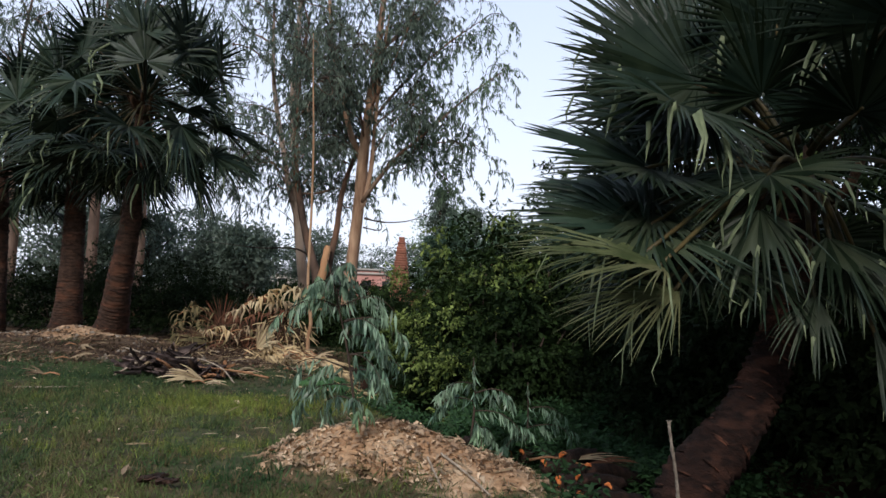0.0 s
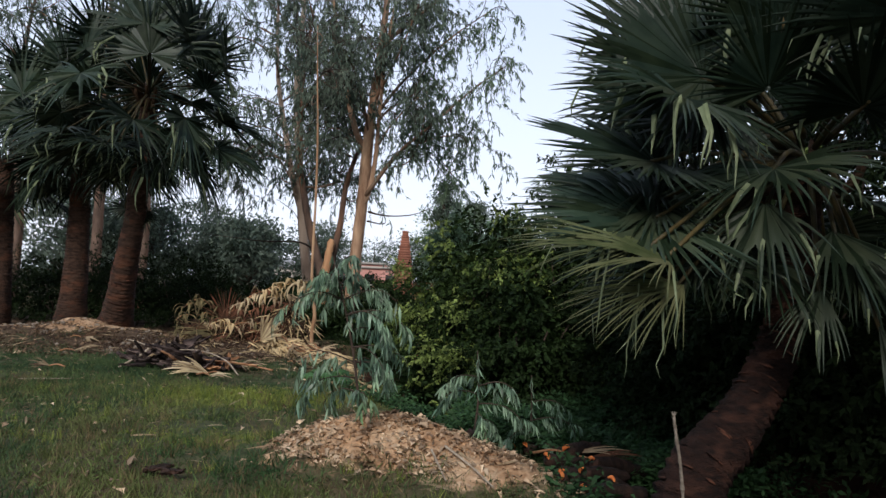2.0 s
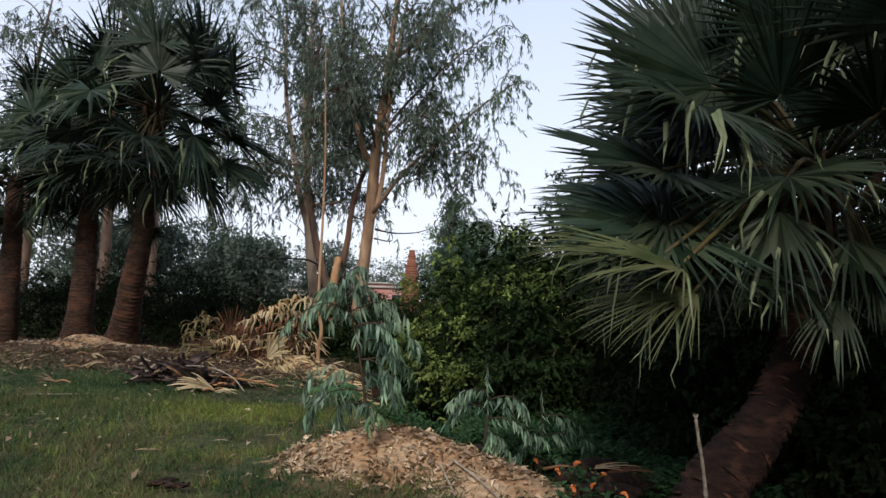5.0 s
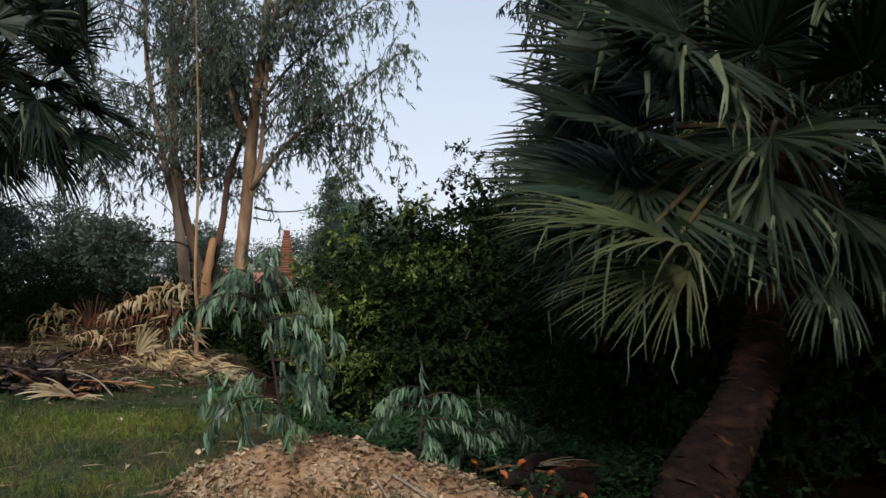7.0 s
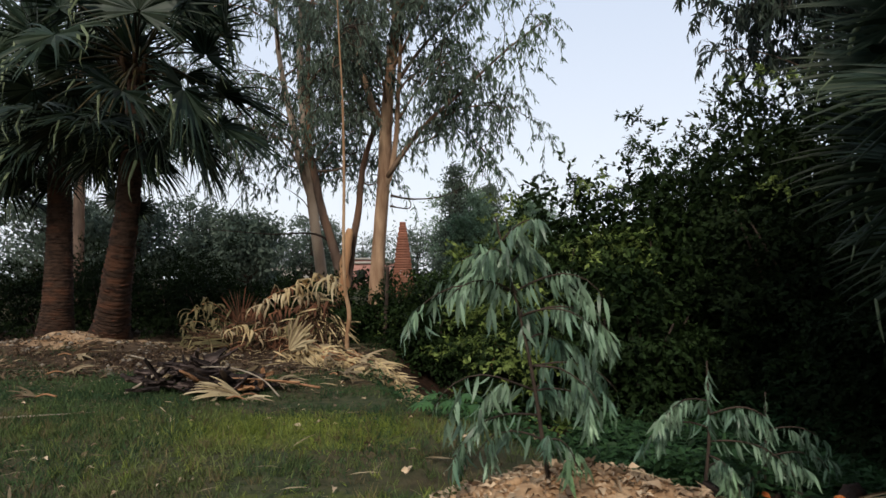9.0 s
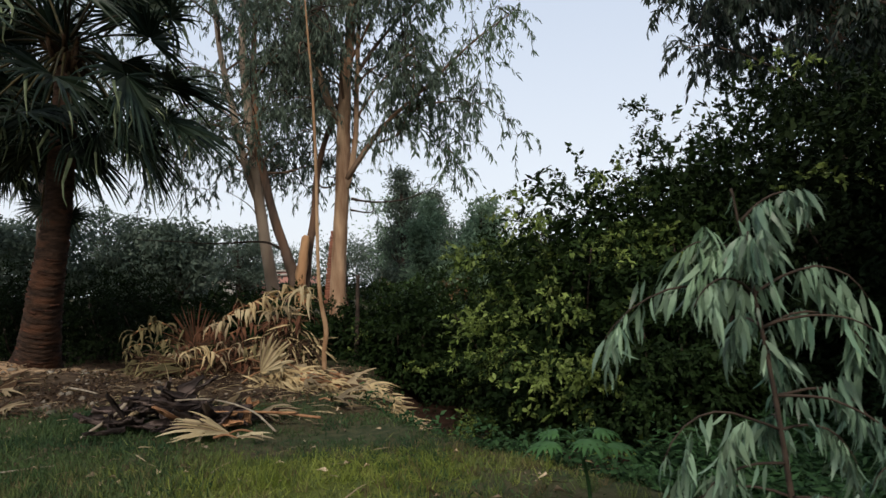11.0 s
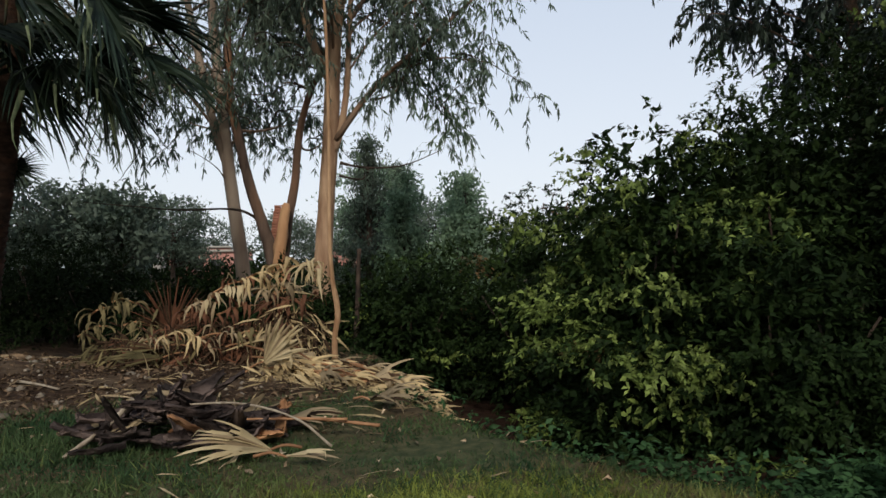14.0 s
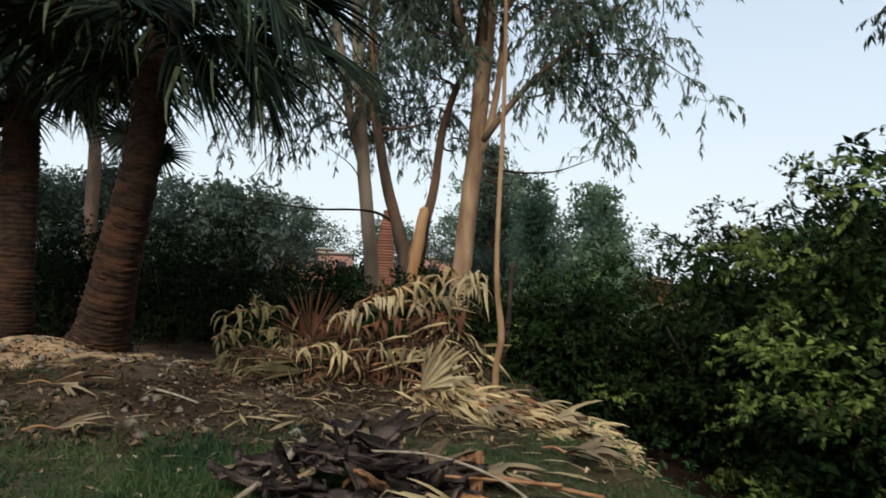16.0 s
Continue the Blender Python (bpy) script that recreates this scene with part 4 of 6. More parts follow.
limbB = [([(-2.30, 18.2, 3.75), (-1.75, 18.1, 4.39), (-1.19, 18.0, 4.92), (-0.6, 17.9, 5.4), (0.4, 17.8, 6.4), (1.2, 17.7, 7.1)], 0.08),
         ([(-2.0, 18.1, 6.0), (-1.3, 18.3, 6.9), (-0.2, 18.4, 8.0), (0.8, 18.4, 8.8)], 0.06),
         ([(-1.95, 18.3, 7.8), (-1.0, 18.2, 8.8), (0.3, 18.1, 10.0), (1.3, 18.2, 10.6)], 0.05),
         ([(-2.2, 18.3, 6.2), (-1.6, 17.5, 7.5), (-1.0, 16.9, 8.4)], 0.04),
         ([(-1.0, 18.0, 5.1), (-0.1, 17.9, 5.4), (0.6, 17.7, 5.2)], 0.03),
         ([(-1.6, 18.1, 4.5), (-1.2, 18.1, 4.9), (-0.9, 18.0, 5.7), (-0.8, 18.0, 6.5)], 0.03),
         ([(-1.4, 18.1, 4.7), (-0.6, 18.3, 4.7), (0.0, 18.4, 4.3)], 0.025)]
limbB += auto_limbs(stemB3, q, 5, 0.3, 1.0, 1.4, 0.5)
limbB += auto_limbs(stemB, q, 5, 0.46, 0.64, 1.8, 0.45) + auto_limbs(stemB, q, 10, 0.5, 0.97, 2.2) + auto_limbs(stemB2, q, 5, 0.4, 1.0, 1.7, toward=(0.6, 0, 0))
eucalyptus("eucalyptus_tree", B, [(stemB, [0.205, 0.165, 0.150, 0.150, 0.150, 0.130, 0.110, 0.090, 0.06, 0.03], M_EUC_BARK, "trunk"), (stemB2, [0.075, 0.065, 0.055, 0.05, 0.04, 0.025], M_EUC_BARK, "second_stem"), (stemB3, [0.09, 0.08, 0.07, 0.06, 0.03], M_EUC_BARK, "third_stem")], limbB,
           "tall eucalyptus with peeling orange-brown bark and drooping leaves", 61, boughs=9, twigs=8, per=18, leaf=0.165,
           dead_twigs=[([(-2.22, 18.2, 3.34), (-1.9, 18.15, 3.26), (-1.5, 18.1, 3.24), (-1.0, 18.0, 3.3), (-0.4, 17.9, 3.55)], 0.028), ([(-2.24, 18.2, 3.10), (-1.95, 18.2, 3.04), (-1.78, 18.2, 3.06), (-1.77, 18.2, 3.2)], 0.022)])
# the pale twin stems west of it
A = on_ground(-4.0, 19.8, -0.05)
stemA = [A, (-4.05, 19.8, 1.4), (-4.2, 19.8, 2.6), (-4.32, 19.8, 3.6), (-4.45, 19.8, 5.0), (-4.6, 19.8, 7.0), (-4.5, 19.8, 9.5), (-4.4, 19.9, 12)]
stemA2 = [(-4.3, 19.8, 3.4), (-4.55, 19.75, 4.2), (-4.75, 19.7, 5.2), (-5.1, 19.6, 7.2), (-5.2, 19.6, 9.5)]
limbA = auto_limbs(stemA, q, 5, 0.46, 0.62, 1.7, 0.4) + auto_limbs(stemA, q, 13, 0.45, 0.98, 2.0) + auto_limbs(stemA2, q, 8, 0.25, 1.0, 1.9, 0.6, toward=(-0.6, 0, 0))
limbA += [([(-5.0, 19.6, 5.2), (-5.6, 19.4, 5.3), (-6.2, 19.2, 4.8), (-6.7, 19.2, 4.1)], 0.03), ([(-4.9, 19.6, 4.9), (-5.3, 19.4, 4.9), (-5.7, 19.3, 4.3), (-5.8, 19.3, 3.8)], 0.025), ([(-4.8, 19.7, 7.4), (-5.8, 19.4, 8.2), (-6.8, 19.2, 8.0), (-7.4, 19, 7.0)], 0.035), ([(-4.7, 19.7, 8.6), (-5.9, 19.3, 9.8), (-7.2, 19, 10.0)], 0.035), ([(-4.6, 19.8, 6.0), (-4.2, 19.3, 6.6), (-3.7, 18.9, 6.4), (-3.5, 18.7, 5.6)], 0.03), ([(-4.8, 19.7, 5.4), (-5.4, 19.4, 5.7), (-6.0, 19.2, 5.4), (-6.3, 19.1, 4.5)], 0.03), ([(-5.0, 19.7, 6.4), (-5.9, 19.5, 6.6), (-6.9, 19.3, 5.6)], 0.03)]
eucalyptus("eucalyptus_tree", A, [(stemA, [0.17, 0.145, 0.13, 0.125, 0.105, 0.09, 0.06, 0.03], M_EUC_PALE, "trunk"), (stemA2, [0.09, 0.085, 0.08, 0.06, 0.03], M_EUC_PALE, "second_stem")], limbA,
           "pale forked eucalyptus with long hanging foliage", 62, boughs=7, twigs=7, per=16, leaf=0.165,
           dead_twigs=[([(-4.30, 19.75, 3.1), (-4.5, 19.7, 3.4), (-4.75, 19.7, 3.6), (-5.0, 19.7, 3.75)], 0.014)])
# a shaggy dark stem with a split orange stub
D = on_ground(-3.40, 18.8, -0.05)
stemD = [D, (-3.42, 18.8, 1.4), (-3.62, 18.8, 2.2), (-3.86, 18.8, 3.0), (-4.05, 18.8, 3.9), (-4.2, 18.8, 4.8), (-4.2, 18.8, 7.0), (-4.0, 18.9, 9.0)]
stemD2 = [(-3.38, 18.8, 0.9), (-3.26, 18.8, 1.6), (-3.17, 18.8, 2.3), (-3.03, 18.8, 3.0), (-2.92, 18.8, 4.05), (-2.67, 18.8, 4.9), (-2.42, 18.75, 5.4), (-2.3, 18.7, 7.0)]
limbD = auto_limbs(stemD, q, 5, 0.55, 1.0, 1.4, 0.5) + auto_limbs(stemD2, q, 4, 0.5, 1.0, 1.0, 0.3)
eucalyptus("eucalyptus_tree", D, [(stemD, [0.18, 0.145, 0.108, 0.095, 0.085, 0.075, 0.05, 0.03], M_EUC_DARK, "trunk"), (stemD2, [0.12, 0.10, 0.08, 0.065, 0.05, 0.03], M_EUC_DARK, "second_stem")], limbD,
           "dark shaggy-barked eucalyptus leaning between two others", 63, boughs=4, twigs=5, per=16,
           dead_twigs=[([(-3.72, 18.8, 2.35), (-4.0, 18.85, 2.5), (-4.4, 18.95, 2.55), (-5.1, 19.05, 2.53), (-5.9, 19.1, 2.6), (-6.8, 19.1, 2.68)], 0.028)])
S = on_ground(-3.28, 18.55, -0.05)
stub = empty("split_stump", S, "splintered orange-brown eucalyptus stump", "stump")
part("trunk", tube(smooth_line([S, (-3.33, 18.55, 1.0), (-3.31, 18.55, 1.7), (-3.22, 18.56, 2.45), (-3.19, 18.56, 2.62)], 16), np.linspace(0.17, 0.055, 16), 9, 0.12, 4), M_EUC_ORANGE, stub, "", S, True)
# the slender young tree in front of the fronds
P = on_ground(-2.66, 14.05, -0.05)
stemP = [P, (-2.66, 14.03, 0.55), (-2.62, 14.02, 0.88), (-2.69, 14.0, 1.35), (-2.71, 14.0, 2.0), (-2.70, 14.0, 3.2), (-2.72, 14.0, 4.4), (-2.78, 14.0, 5.6), (-2.82, 14, 6.6)]
limbP = [(pts, 0.008) for pts, _ in auto_limbs(stemP, q, 6, 0.82, 1.0, 0.6, 0.7)]
eucalyptus("young_eucalyptus", P, [(stemP, [0.040, 0.035, 0.037, 0.029, 0.026, 0.023, 0.019, 0.013, 0.007], M_POLE, "trunk")], limbP, "slender young eucalyptus with a kinked tan stem", 64, boughs=3, twigs=4, per=9, leaf=0.11, spread=0.6)
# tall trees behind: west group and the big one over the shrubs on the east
# the last three are added to block light, mostly out of view
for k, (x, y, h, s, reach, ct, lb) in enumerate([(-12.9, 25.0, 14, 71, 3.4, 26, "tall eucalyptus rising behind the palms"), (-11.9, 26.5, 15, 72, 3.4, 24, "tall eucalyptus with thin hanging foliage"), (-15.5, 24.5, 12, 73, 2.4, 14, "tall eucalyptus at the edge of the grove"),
                                              (8.5, 17.6, 13, 74, 3.9, 38, "dark eucalyptus towering over the shrubs"), (9.4, 15.5, 12, 75, 2.8, 24, "dark eucalyptus of the east row, in part added for shade"), (7.4, 9.6, 11, 76, 3.8, 20, "dark eucalyptus of the east row, in part added for shade"), (7.2, 4.0, 10, 77, 4.4, 22, "dark eucalyptus of the east row, in part added for shade"), (6.4, -1.5, 10, 78, 4.6, 22, "dark eucalyptus of the east row, in part added for shade")]):
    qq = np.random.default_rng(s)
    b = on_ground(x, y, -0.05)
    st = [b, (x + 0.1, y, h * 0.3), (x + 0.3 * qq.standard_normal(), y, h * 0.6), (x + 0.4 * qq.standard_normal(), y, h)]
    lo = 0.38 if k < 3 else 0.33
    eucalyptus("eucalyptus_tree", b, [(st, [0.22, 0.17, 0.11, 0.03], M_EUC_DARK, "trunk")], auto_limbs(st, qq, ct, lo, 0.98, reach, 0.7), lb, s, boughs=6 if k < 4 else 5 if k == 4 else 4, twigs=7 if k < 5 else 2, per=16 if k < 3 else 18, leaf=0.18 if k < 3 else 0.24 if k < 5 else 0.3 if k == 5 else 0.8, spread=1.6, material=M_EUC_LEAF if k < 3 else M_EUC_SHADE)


# ---- shrubs and scrub ----
def shrub(name, x, y, rx, ry, top, label, seed, sprigs=900, leaf=0.075, material=None, young=0.25, dry=0.0, category="shrub", group="", per=11, stems=7, width=0.5, bottom=0.0):
    """A shrub: stems, an uneven mantle of leafy sprigs with gaps, an inner thicket; young pale leaves grow in patches outside."""
    q = np.random.default_rng(seed)
    b = np.array(on_ground(x, y))
    root = empty(name, b, label, category, group)
    hz = top - b[2]
    wood = []
    for k in range(stems):
        a = q.uniform(0, 6.283)
        e = b + (math.cos(a) * rx * q.uniform(0.3, 0.85), math.sin(a) * ry * q.uniform(0.3, 0.85), hz * q.uniform(0.4, 0.72))
        s = b + (math.cos(a) * 0.15 * rx, math.sin(a) * 0.15 * ry, -0.05)
        ln = smooth_line([s, s * 0.6 + e * 0.4 + q.standard_normal(3) * 0.1, e], 8)
        wood.append(tube(ln, np.linspace(0.035, 0.01, 8), 5, 0.08, k))
    # an inner thicket, and outside it shelves of sprigs with gaps between
    def shell_points(count, lo, hi):
        d = rand_dirs(count, q)
        d[:, 2] = np.abs(d[:, 2]) * (1.0 - bottom) + bottom * d[:, 2]
        lump = 1 + 0.16 * vnoise(d + (x, y, 0), 3.2, seed % 17) + 0.08 * vnoise(d, 8.0, seed % 13)
        c = d * (q.uniform(lo, hi, count) * lump)[:, None] * (rx, ry, 1)
        zz = np.sign(c[:, 2]) * np.abs(c[:, 2]) ** 0.65
        if lo > 0.8:
            # outer growth gathers in wavy tiers
            wave = zz * hz * 6.283 / 0.72 + 1.6 * vnoise(c * (1, 1, 0) + (x, y, 0), 1.1, 5)
            zz = zz + 0.085 / hz * np.sin(wave)
        return d, np.stack([c[:, 0] + b[0], c[:, 1] + b[1], b[2] + 0.06 + zz * hz], 1)

    shelf = 20
    na = int(sprigs * 0.75 / shelf)
    da, ca = shell_points(na, 0.88, 1.05)
    flat = unit(da * (1, 1, 0.35))
    sidev = np.cross(flat, (0, 0, 1.0))
    u1, u2 = q.uniform(-0.15, 0.40, (na, shelf, 1)), q.uniform(-0.50, 0.50, (na, shelf, 1))
    cs = ca[:, None] + (flat[:, None] * u1 + sidev[:, None] * u2) * (leaf / 0.078) + np.array([0, 0, 1.0]) * (q.standard_normal((na, shelf, 1)) * 0.03 - 0.22 * np.abs(u2) - 0.18 * u1)
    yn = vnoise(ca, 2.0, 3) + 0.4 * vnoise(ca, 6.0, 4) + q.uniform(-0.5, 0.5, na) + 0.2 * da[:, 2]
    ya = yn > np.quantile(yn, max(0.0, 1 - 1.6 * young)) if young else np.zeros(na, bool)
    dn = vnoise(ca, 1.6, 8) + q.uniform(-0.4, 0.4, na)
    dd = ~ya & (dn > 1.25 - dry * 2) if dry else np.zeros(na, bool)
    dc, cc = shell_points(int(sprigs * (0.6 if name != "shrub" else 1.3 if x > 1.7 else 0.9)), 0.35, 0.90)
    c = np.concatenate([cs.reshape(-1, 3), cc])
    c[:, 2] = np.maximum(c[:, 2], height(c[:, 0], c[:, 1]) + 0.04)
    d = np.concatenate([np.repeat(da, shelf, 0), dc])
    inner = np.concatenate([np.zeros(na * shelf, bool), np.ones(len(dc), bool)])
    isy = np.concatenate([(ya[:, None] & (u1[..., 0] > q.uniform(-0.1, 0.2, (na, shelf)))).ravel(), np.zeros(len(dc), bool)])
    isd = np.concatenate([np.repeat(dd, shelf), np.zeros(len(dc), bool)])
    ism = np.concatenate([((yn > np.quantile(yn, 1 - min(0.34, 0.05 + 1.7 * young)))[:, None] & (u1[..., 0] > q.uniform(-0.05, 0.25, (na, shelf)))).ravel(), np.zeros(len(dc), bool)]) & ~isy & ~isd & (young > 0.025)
    out = unit(d * (1 / rx, 1 / ry, 0.5 / max(hz, 0.3)) + q.standard_normal((len(c), 3)) * 0.4)
    reach = leaf * q.uniform(1.6, 3.4, len(c)) * np.where(inner, 1.5, 1)
    pos = np.repeat(c, per, 0)
    t = np.tile(np.linspace(0.0, 1.0, per), len(c))[:, None]
    o, rc = np.repeat(out, per, 0), np.repeat(reach, per)[:, None]
    pos = pos + o * rc * t - (0, 0, 1) * rc * 0.35 * t * t
    m = len(pos)
    al = o * 0.8 + q.standard_normal((m, 3)) * 0.6 + (0, 0, -0.35)
    up = q.standard_normal((m, 3)) * 0.5 + np.where(np.repeat(inner, per)[:, None], np.array([0, 0, 1.0]), np.array([0, 0, 0.65]) + 0.7 * np.repeat(d, per, 0))
    L = leaf * q.uniform(0.6, 1.25, m) * (1 - 0.25 * t[:, 0]) * np.where(np.repeat(inner, per), 1.7, 1)
    size = np.stack([L * width, L, L * 0.8], 1)
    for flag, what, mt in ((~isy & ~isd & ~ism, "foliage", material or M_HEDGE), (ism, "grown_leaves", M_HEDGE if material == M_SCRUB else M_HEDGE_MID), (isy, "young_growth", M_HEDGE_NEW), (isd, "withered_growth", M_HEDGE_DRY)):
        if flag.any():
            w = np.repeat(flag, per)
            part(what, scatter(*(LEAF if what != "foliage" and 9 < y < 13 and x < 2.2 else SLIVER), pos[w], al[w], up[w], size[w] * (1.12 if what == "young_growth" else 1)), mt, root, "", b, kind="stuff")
    for w in wood:
        part("stem", w, M_TWIG, root)
    return root


# the young share also paints light: high on the lit shrub, low elsewhere
DITCH_SHRUBS = [
    (0.75, 12.30, 1.30, 1.35, 3.0, 2500, 0.62, 0.06), (0.35, 14.6, 1.35, 1.3, 2.25, 1300, 0.1, 0.25), (1.3, 17.0, 1.5, 1.3, 2.55, 1200, 0.08, 0.2),
    (-0.9, 16.6, 1.1, 1.0, 1.75, 1000, 0.08, 0.15), (-2.0, 16.9, 0.9, 0.7, 1.25, 800, 0.03, 0.1), (-3.5, 17.2, 0.9, 0.6, 1.25, 700, 0.0, 0.1),
    (-1.35, 15.5, 0.75, 0.7, 1.3, 800, 0.05, 0.15), (-4.9, 17.6, 0.9, 0.7, 1.15, 700, 0.0, 0.1), (1.3, 13.3, 1.1, 0.9, 2.35, 900, 0.05, 0.1),
    (1.15, 10.6, 0.9, 0.8, 1.65, 1100, 0.04, 0.05), (0.2, 11.5, 0.8, 0.8, 1.1, 800, 0.22, 0.08),
]
TALL_SHRUBS = [
    (2.15, 11.95, 1.55, 1.45, 3.35, 2200, 0.11, 0.06), (3.35, 14.4, 1.55, 1.6, 3.75, 1500, 0.06, 0.12), (3.5, 12.4, 1.7, 1.4, 4.3, 1700, 0.05, 0.08),
    (3.4, 10.3, 1.7, 1.5, 3.9, 1700, 0.05, 0.05), (3.6, 8.0, 1.6, 1.3, 2.4, 1500, 0.03, 0.05), (1.9, 15.2, 1.5, 1.2, 3.0, 1400, 0.05, 0.1),
    (3.15, 16.2, 1.4, 1.0, 3.3, 1200, 0.0, 0.0), (2.6, 13.4, 1.2, 0.9, 2.9, 1100, 0.04, 0.0), (2.9, 9.3, 0.8, 0.8, 1.15, 700, 0.03, 0.05),
]
# the two with y under 4 are unseen, added to hold off light
EAST_SHRUBS = [
    (5.0, 10.6, 1.8, 1.5, 4.5, 1500, 0.03, 0.05), (6.2, 12.4, 2.0, 1.6, 4.7, 1400, 0.0, 0.0), (6.0, 8.0, 1.8, 1.6, 4.0, 1300, 0.0, 0.0),
    (4.9, 12.6, 2.1, 1.9, 4.6, 1800, 0.03, 0.05), (4.8, 6.3, 1.7, 1.6, 3.0, 1500, 0.0, 0.0), (6.7, 9.2, 2.2, 2.2, 4.2, 1500, 0.0, 0.0),
    (4.9, 3.4, 1.5, 1.5, 2.6, 1100, 0.0, 0.0), (6.0, 1.2, 1.6, 1.6, 2.8, 900, 0.0, 0.0), (4.9, 15.6, 1.7, 1.1, 4.2, 1300, 0.0, 0.0),
]
for k, (x, y, rx, ry, top, ns, yg, dr) in enumerate(DITCH_SHRUBS + TALL_SHRUBS + EAST_SHRUBS):
    # shade on the east side is put into the leaf: darker, fewer young shoots
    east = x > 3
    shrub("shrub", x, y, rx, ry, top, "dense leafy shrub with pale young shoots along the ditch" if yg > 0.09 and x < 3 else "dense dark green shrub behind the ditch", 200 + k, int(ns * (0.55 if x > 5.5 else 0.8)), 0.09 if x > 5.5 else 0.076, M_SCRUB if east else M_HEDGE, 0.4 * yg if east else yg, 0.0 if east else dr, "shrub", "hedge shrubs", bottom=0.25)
for k, (x, y, rx, ry, top, ns) in enumerate([(-5.4, 19.0, 1.3, 0.9, 1.3, 1100), (-6.9, 19.4, 1.5, 1.1, 1.9, 1400), (-8.9, 19.6, 1.6, 1.2, 2.0, 1500), (-11.0, 20.0, 1.8, 1.3, 2.0, 1500), (-13.4, 20.2, 1.9, 1.4, 2.1, 1400), (-16.0, 20.5, 2.0, 1.5, 2.4, 1200),
                                            (-5.0, 20.9, 1.4, 0.9, 1.2, 900), (-7.9, 22.0, 1.8, 1.3, 2.5, 1300), (-2.6, 20.6, 1.3, 0.9, 1.1, 800), (-11.0, 23.0, 2.4, 1.5, 2.5, 1300), (-1.2, 19.4, 1.2, 0.9, 1.3, 800), (-19.5, 21, 2.2, 1.8, 3.2, 1000)]):
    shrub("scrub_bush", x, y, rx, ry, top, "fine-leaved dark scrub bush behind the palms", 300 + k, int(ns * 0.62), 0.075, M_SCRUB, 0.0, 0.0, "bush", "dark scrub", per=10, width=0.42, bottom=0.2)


# ---- trees of the distance ----
def far_tree(name, x, y, top, rx, label, seed, material, sprigs=900, leaf=0.2, base_z=None, lean=0.0, slim=False, group="distant trees"):
    """A tree far off: trunk, limbs and a crown of separate leafy clumps."""
    q = np.random.default_rng(seed)
    b = np.array(on_ground(x, y))
    root = empty(name, b, label, "tree", group)
    part("trunk", tube(smooth_line([b, b + (0.1 * lean, 0, top * 0.4), b + (lean, 0, top * 0.9)], 10), np.linspace(0.16, 0.03, 10) * top / 5, 7, 0.06, seed), M_TWIG, root, "", b)
    pos, limbs = [], []
    clumps = 60 if slim else 48
    for k in range(clumps):
        a = q.uniform(0, 6.283)
        if slim:
            f = q.uniform(0.12, 1.0)
            rr = rx * (1.05 - f) * q.uniform(0.5, 1.0)
        else:
            f = q.uniform(0.35, 0.98)
            rr = rx * math.sqrt(max(0.05, 1 - ((f - 0.62) / 0.42) ** 2)) * q.uniform(0.35, 1.0)
        c = b + (math.cos(a) * rr + lean * f, math.sin(a) * rr, top * f)
        s = rx * q.uniform(0.14, 0.40) * (0.5 if slim else 1)
        m = sprigs // clumps
        pos.append(c + q.standard_normal((m, 3)) * s * 0.6 * ((1.9, 1.9, 0.7) if slim else (1.2, 1.2, 0.6)))
        limbs.append(tube(smooth_line([b + (lean * f * 0.8, 0, top * f * 0.75), (b + c) / 2 + (0, 0, top * f * 0.3), c], 5), np.linspace(0.035, 0.008, 5) * top / 5, 4))
    part("branchwork", merge(limbs), M_TWIG, root, "", b, kind="stuff")
    pos = np.repeat(np.concatenate(pos), 7, 0) + q.standard_normal((7 * (sprigs // clumps) * clumps, 3)) * leaf * 0.6
    m = len(pos)
    L = leaf * q.uniform(0.5, 1.1, m)
    part("crown", scatter(*SLIVER, pos, q.standard_normal((m, 3)) + (0, 0, -0.3), q.standard_normal((m, 3)), np.stack([L * 0.42, L, L], 1)), material, root, "", b, kind="stuff")
    return root


far_tree("grey_green_tree", 0.5, 20.0, 3.0, 1.0, "feathery grey-green tree behind the shrubs", 401, M_FAR_LIGHT, 720, 0.15, slim=True)
far_tree("grey_green_tree", 2.1, 26.0, 3.9, 1.4, "feathery grey-green tree behind the shrubs", 402, M_FAR_LIGHT, 720, 0.19, slim=True)
for k, (x, y, top) in enumerate([(-0.4, 22.0, 3.1), (0.1, 24.0, 3.8)]):
    far_tree("grey_green_tree", x, y, top, 1.0, "feathery grey-green tree behind the shrubs", 410 + k, M_FAR_LIGHT, 700, 0.16, slim=True)
far_tree("grey_green_tree", 1.3, 22.5, 3.5, 1.1, "feathery grey-green tree behind the shrubs", 407, M_FAR_LIGHT, 660, 0.16, slim=True)
far_tree("casuarina", -0.5, 28.0, 5.4, 1.2, "dark spiky casuarina beyond the grove", 403, M_FAR_HAZY, 1300, 0.16, slim=True)
far_tree("casuarina", 0.9, 31.0, 5.0, 1.4, "dark spiky casuarina beyond the grove", 404, M_FAR_HAZY, 1200, 0.16, slim=True)
far_tree("bright_tree", -0.4, 30.0, 4.8, 1.3, "light green young tree beyond the grove", 405, M_FAR_LIGHT, 1200, 0.16)
far_tree("round_tree", -9.0, 45.0, 5.0, 2.0, "round-crowned tree in the open field", 406, M_FAR_HAZY, 1200, 0.24)
